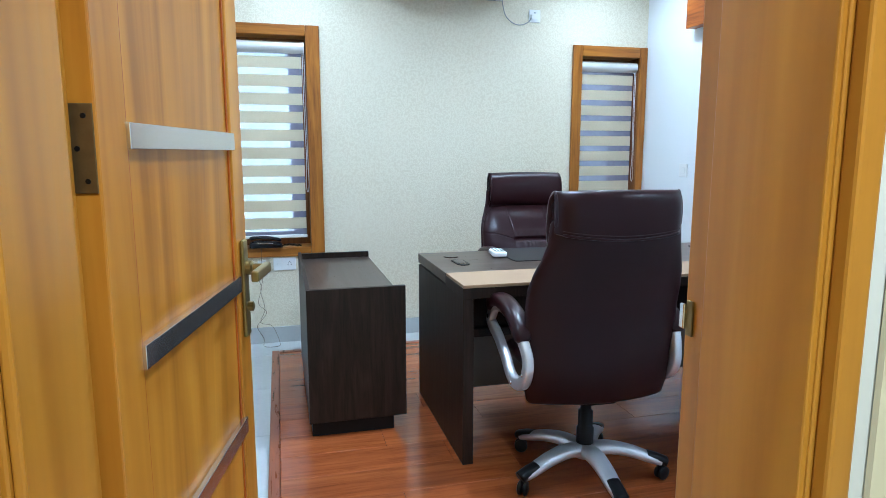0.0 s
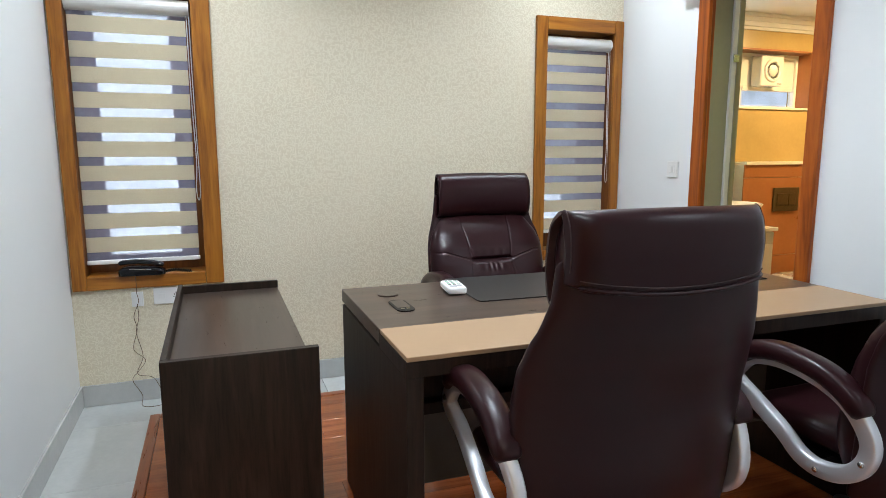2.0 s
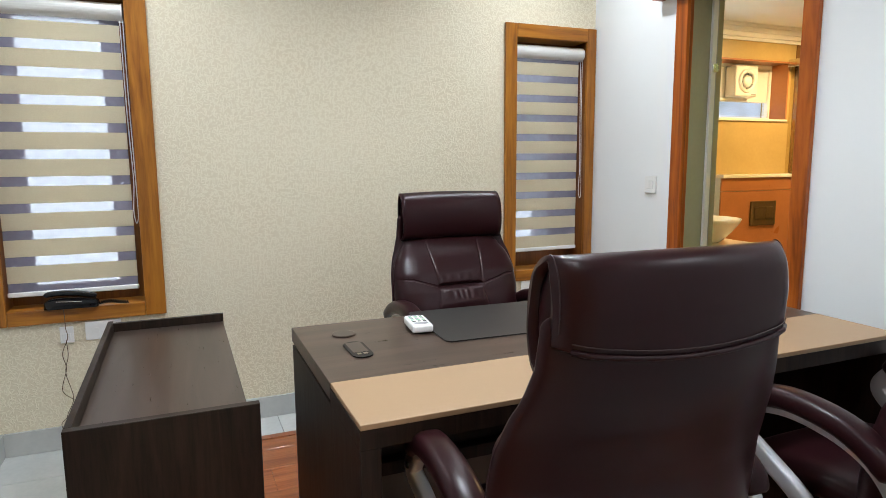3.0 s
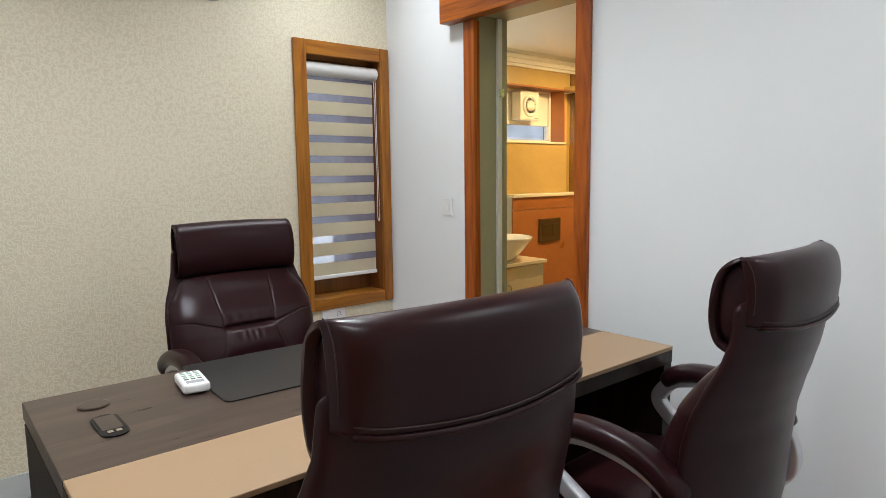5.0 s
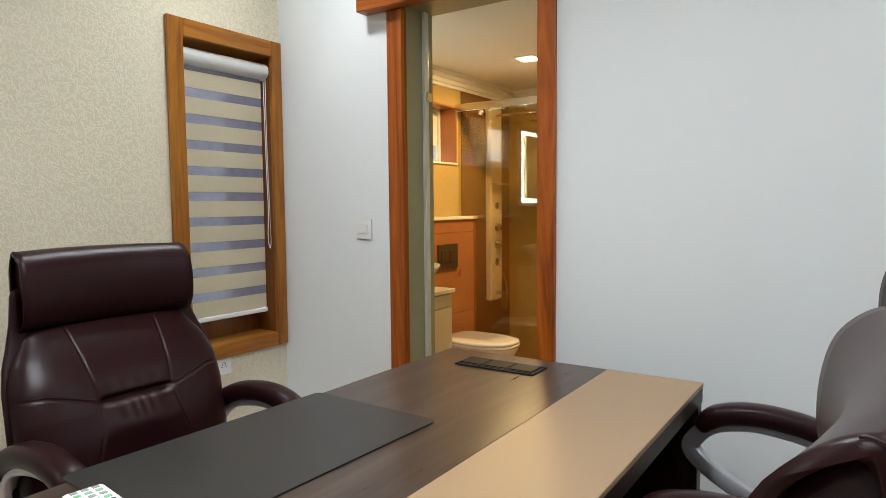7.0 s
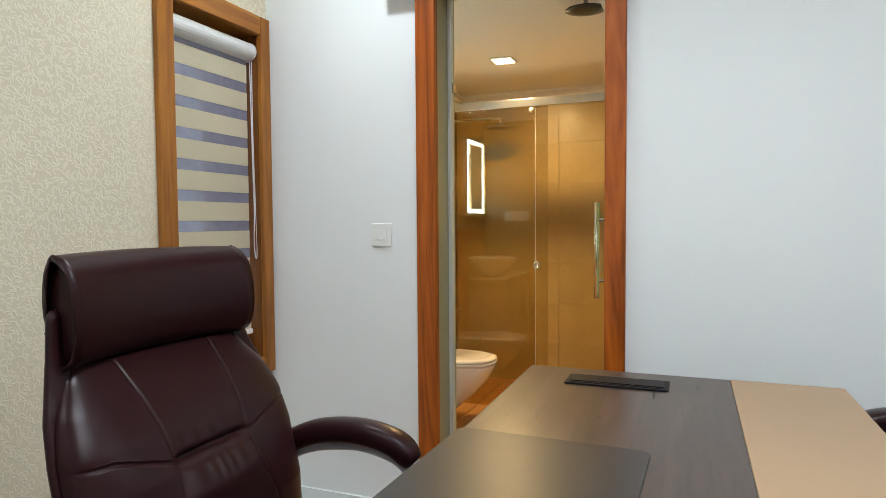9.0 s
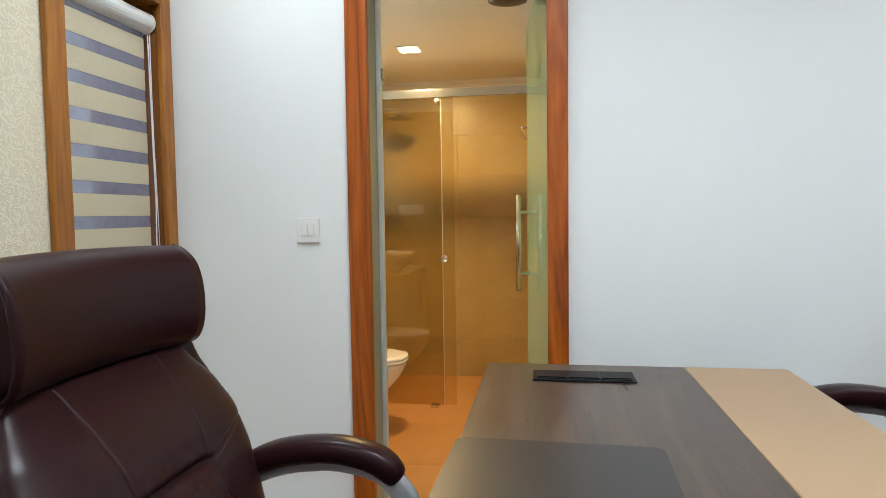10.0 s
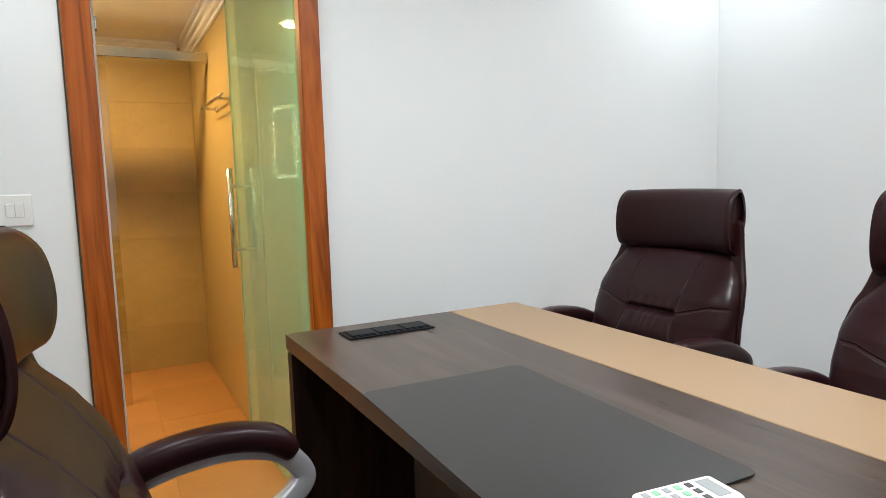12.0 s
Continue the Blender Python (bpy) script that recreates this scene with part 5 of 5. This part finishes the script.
part("spout", rod((5.285, PY - 0.055, 0.56), (5.285, PY - 0.16, 0.55), 0.012), M_CHROME, panel_s, "", True)
part("hose", sweep(spline([(5.36, PY - 0.06, 0.72), (5.40, PY - 0.08, 0.62), (5.39, PY - 0.09, 0.45), (5.33, PY - 0.09, 0.42), (5.30, PY - 0.075, 0.52)], False, 6), 0.006, seg=8), M_CHROME, panel_s, "", True)
part("shower_arm", rod((5.285, PY - 0.04, 1.93), (5.285, 4.62, 1.925), 0.010), M_CHROME, panel_s, "", True)
part("rain_head", lathe([(0.0, 0.04), (0.02, 0.035), (0.028, 0.015), (0.10, 0.006), (0.105, 0.0), (0.0, 0.0)], 32, pose(5.285, 4.62, 1.86)), M_CHROME, panel_s, "round chrome rain head", True)
part("head_stem", rod((5.285, 4.62, 1.895), (5.285, 4.62, 1.928), 0.009), M_CHROME, panel_s)

towel = thing("towel_rail", "chrome towel rail on the bathroom wall", "towel rail")
for x in (4.16, 4.60):
    part("bracket", rod((x, BY0 + 0.0005, 1.62), (x, BY0 + 0.075, 1.62), 0.008), M_CHROME, towel)
    part("rose", lathe([(0.0, 0.006), (0.018, 0.006), (0.02, 0.0)], 16, pose(x, BY0 + 0.0005, 1.62, -90)), M_CHROME, towel, "", True)
for y, z in ((BY0 + 0.075, 1.62), (BY0 + 0.045, 1.640)):
    part("bar", rod((4.13, y, z), (4.63, y, z), 0.006), M_CHROME, towel, "", True)

# ---- outside the windows ----
def backdrop(x0, x1, z0, z1, y, material, label):
    return tagged(part("backdrop", box(x0, x1, y, y + 0.02, z0, z1), material), label, "backdrop", kind="structure")


backdrop(-3.0, 1.7, -0.29, 5.0, 6.6, M_BRIGHT, "bright overcast daylight outside the window")
backdrop(1.701, 3.64, -0.29, 0.85, 6.6, M_BRIGHT, "bright overcast daylight outside the window")
# added glowing panels for the dull part of the view; no plants modelled
backdrop(1.701, 3.64, 0.851, 5.0, 6.6, M_DULL_GLOW, "glowing grey-blue panel added for the dull view outside the window")
backdrop(3.641, 9.0, -0.29, 5.0, 6.6, M_DULL_GLOW, "glowing grey-blue panel added for the dull view outside the window")

# ---- floors, skirting, tiles (last) ----
floor = tagged(part("floor", box(-1.8, XR, -1.4, YW, TILE_Z - 0.06, TILE_Z - 0.010), M_GROUT), "pale grey polished tile floor", "floor", kind="structure")
tile_meshes = {}


def tile_piece(parent, x0, x1, y0, y1, z0, z1, material, gap=0.001, name="tile", bevel=0.0012):
    sx, sy, sz = x1 - x0 - 2 * gap, y1 - y0 - 2 * gap, z1 - z0
    key = (round(sx, 4), round(sy, 4), round(sz, 4), material.name)
    if key not in tile_meshes:
        bm = box(-sx / 2, sx / 2, -sy / 2, sy / 2, -sz / 2, sz / 2, bevel, 1)
        me = bpy.data.meshes.new(name)
        bm.to_mesh(me)
        bm.free()
        me.materials.append(material)
        tile_meshes[key] = me
    ob = new(name, tile_meshes[key])
    ob.location = ((x0 + x1) / 2, (y0 + y1) / 2, (z0 + z1) / 2)
    ob.parent = parent
    return ob


PLX0, PLX1, PLY0, PLY1 = 0.33, 2.93, 2.02, 4.71
xs = [XL, 0.59, 1.19, 1.79, 2.39, 2.99, XR]
ys = [YB, 1.71, 2.31, 2.91, 3.51, 4.11, 4.71, YW]
for x0, x1 in zip(xs, xs[1:]):
    for y0, y1 in zip(ys, ys[1:]):
        tile_piece(floor, x0, x1, y0, y1, TILE_Z - 0.0098, TILE_Z, M_TILE)
for i in range(7):
    for k in range(4):
        x0, y1 = -1.6 + 0.7 * i, YB - 0.001 - 0.675 * k
        tile_piece(floor, x0, min(x0 + 0.7, XR), y1 - 0.675, y1, TILE_Z - 0.0098, TILE_Z, M_TILE)

deck = tagged(part("platform_floor", box(PLX0 + 0.005, PLX1 - 0.005, PLY0 + 0.005, PLY1 - 0.005, TILE_Z + 0.0003, -0.0085), M_EDGE), "raised red laminate floor under the desk", "floor", kind="structure")
for x0, x1, y0, y1 in ((PLX0, PLX0 + 0.045, PLY0, PLY1), (PLX1 - 0.045, PLX1, PLY0, PLY1)):
    part("edge_trim", box(x0, x1, y0, y1, TILE_Z + 0.0004, 0.004, 0.004), M_EDGE, deck)
for y0, y1 in ((PLY0, PLY0 + 0.045), (PLY1 - 0.045, PLY1)):
    part("edge_trim", box(PLX0 + 0.0455, PLX1 - 0.0455, y0, y1, TILE_Z + 0.0004, 0.004, 0.004), M_EDGE, deck)
row = 0
y = PLY0 + 0.0455
while y < PLY1 - 0.05:
    y1 = min(y + 0.192, PLY1 - 0.0455)
    x = PLX0 + 0.0455
    cut = (0.45, 0.95, 0.70)[row % 3]
    while x < PLX1 - 0.05:
        x1 = min(x + cut, PLX1 - 0.0455)
        tile_piece(deck, x, x1, y, y1, -0.0083, 0.0, M_PLANK, 0.0004, "plank", 0.0008)
        x, cut = x1, 1.21
    y, row = y1, row + 1


def skirting(x0, x1, y0, y1):
    s = tagged(part("skirting", box(x0, x1, y0, y1, TILE_Z + 0.0003, 0.085, 0.002), M_SKIRT), "grey tile skirting along the wall", "skirting", kind="structure")
    return s


skirting(XL + 0.0005, XL + 0.012, YB + 0.03, YW - 0.0005)
skirting(XL + 0.0125, XR - 0.0005, YW - 0.012, YW - 0.0005)
for y0, y1 in ((4.345, YW - 0.0125), (YB + 0.001, 3.535)):
    tagged(part("skirting", box(XR - 0.012, XR - 0.0005, y0, y1, TILE_Z + 0.0003, 0.085, 0.002), M_PAINT), "white painted skirting along the wall", "skirting", kind="structure")

bath_floor = tagged(part("floor_bath", box(XR, BX1 + 0.2, BY0 - 0.2, BY1 + 0.2, BZ - 0.08, BZ - 0.009), M_BATHGROUT), "orange stone-look bathroom floor tiles", "floor", kind="structure")
xs = [BX0, 3.90, 4.50, 5.10, BX1 + 0.008]
ys = [BY0, 4.06, 4.66, BY1]
for x0, x1 in zip(xs, xs[1:]):
    for y0, y1 in zip(ys, ys[1:]):
        tile_piece(bath_floor, x0, x1, y0, y1, BZ - 0.0088, BZ, M_BATHFLOOR)
east = bpy.data.objects["wall_bath_east"]
z = BZ
while z < BC:
    for y0, y1 in ((BY0, 4.26), (4.26, 4.86), (4.86, BY1)):
        tile_piece(east, BX1, BX1 + 0.0078, y0, y1, z + 0.001, min(z + 0.30, BC) - 0.0005, M_BATHTILE)
    z += 0.30
# darkened cladding added over the north wall to paint in the shower's shade
north = bpy.data.objects["wall_bath_north"]
z = BZ
while z < BC:
    for x0, x1 in ((4.866, 5.226), (5.228, BX1 - 0.002)):
        part("tile", box(x0, x1, BY1 - 0.007, BY1 - 0.0005, z + 0.001, min(z + 0.30, BC) - 0.0005, 0.001, 1), M_SHOWER_SHADE, north)
    z += 0.30
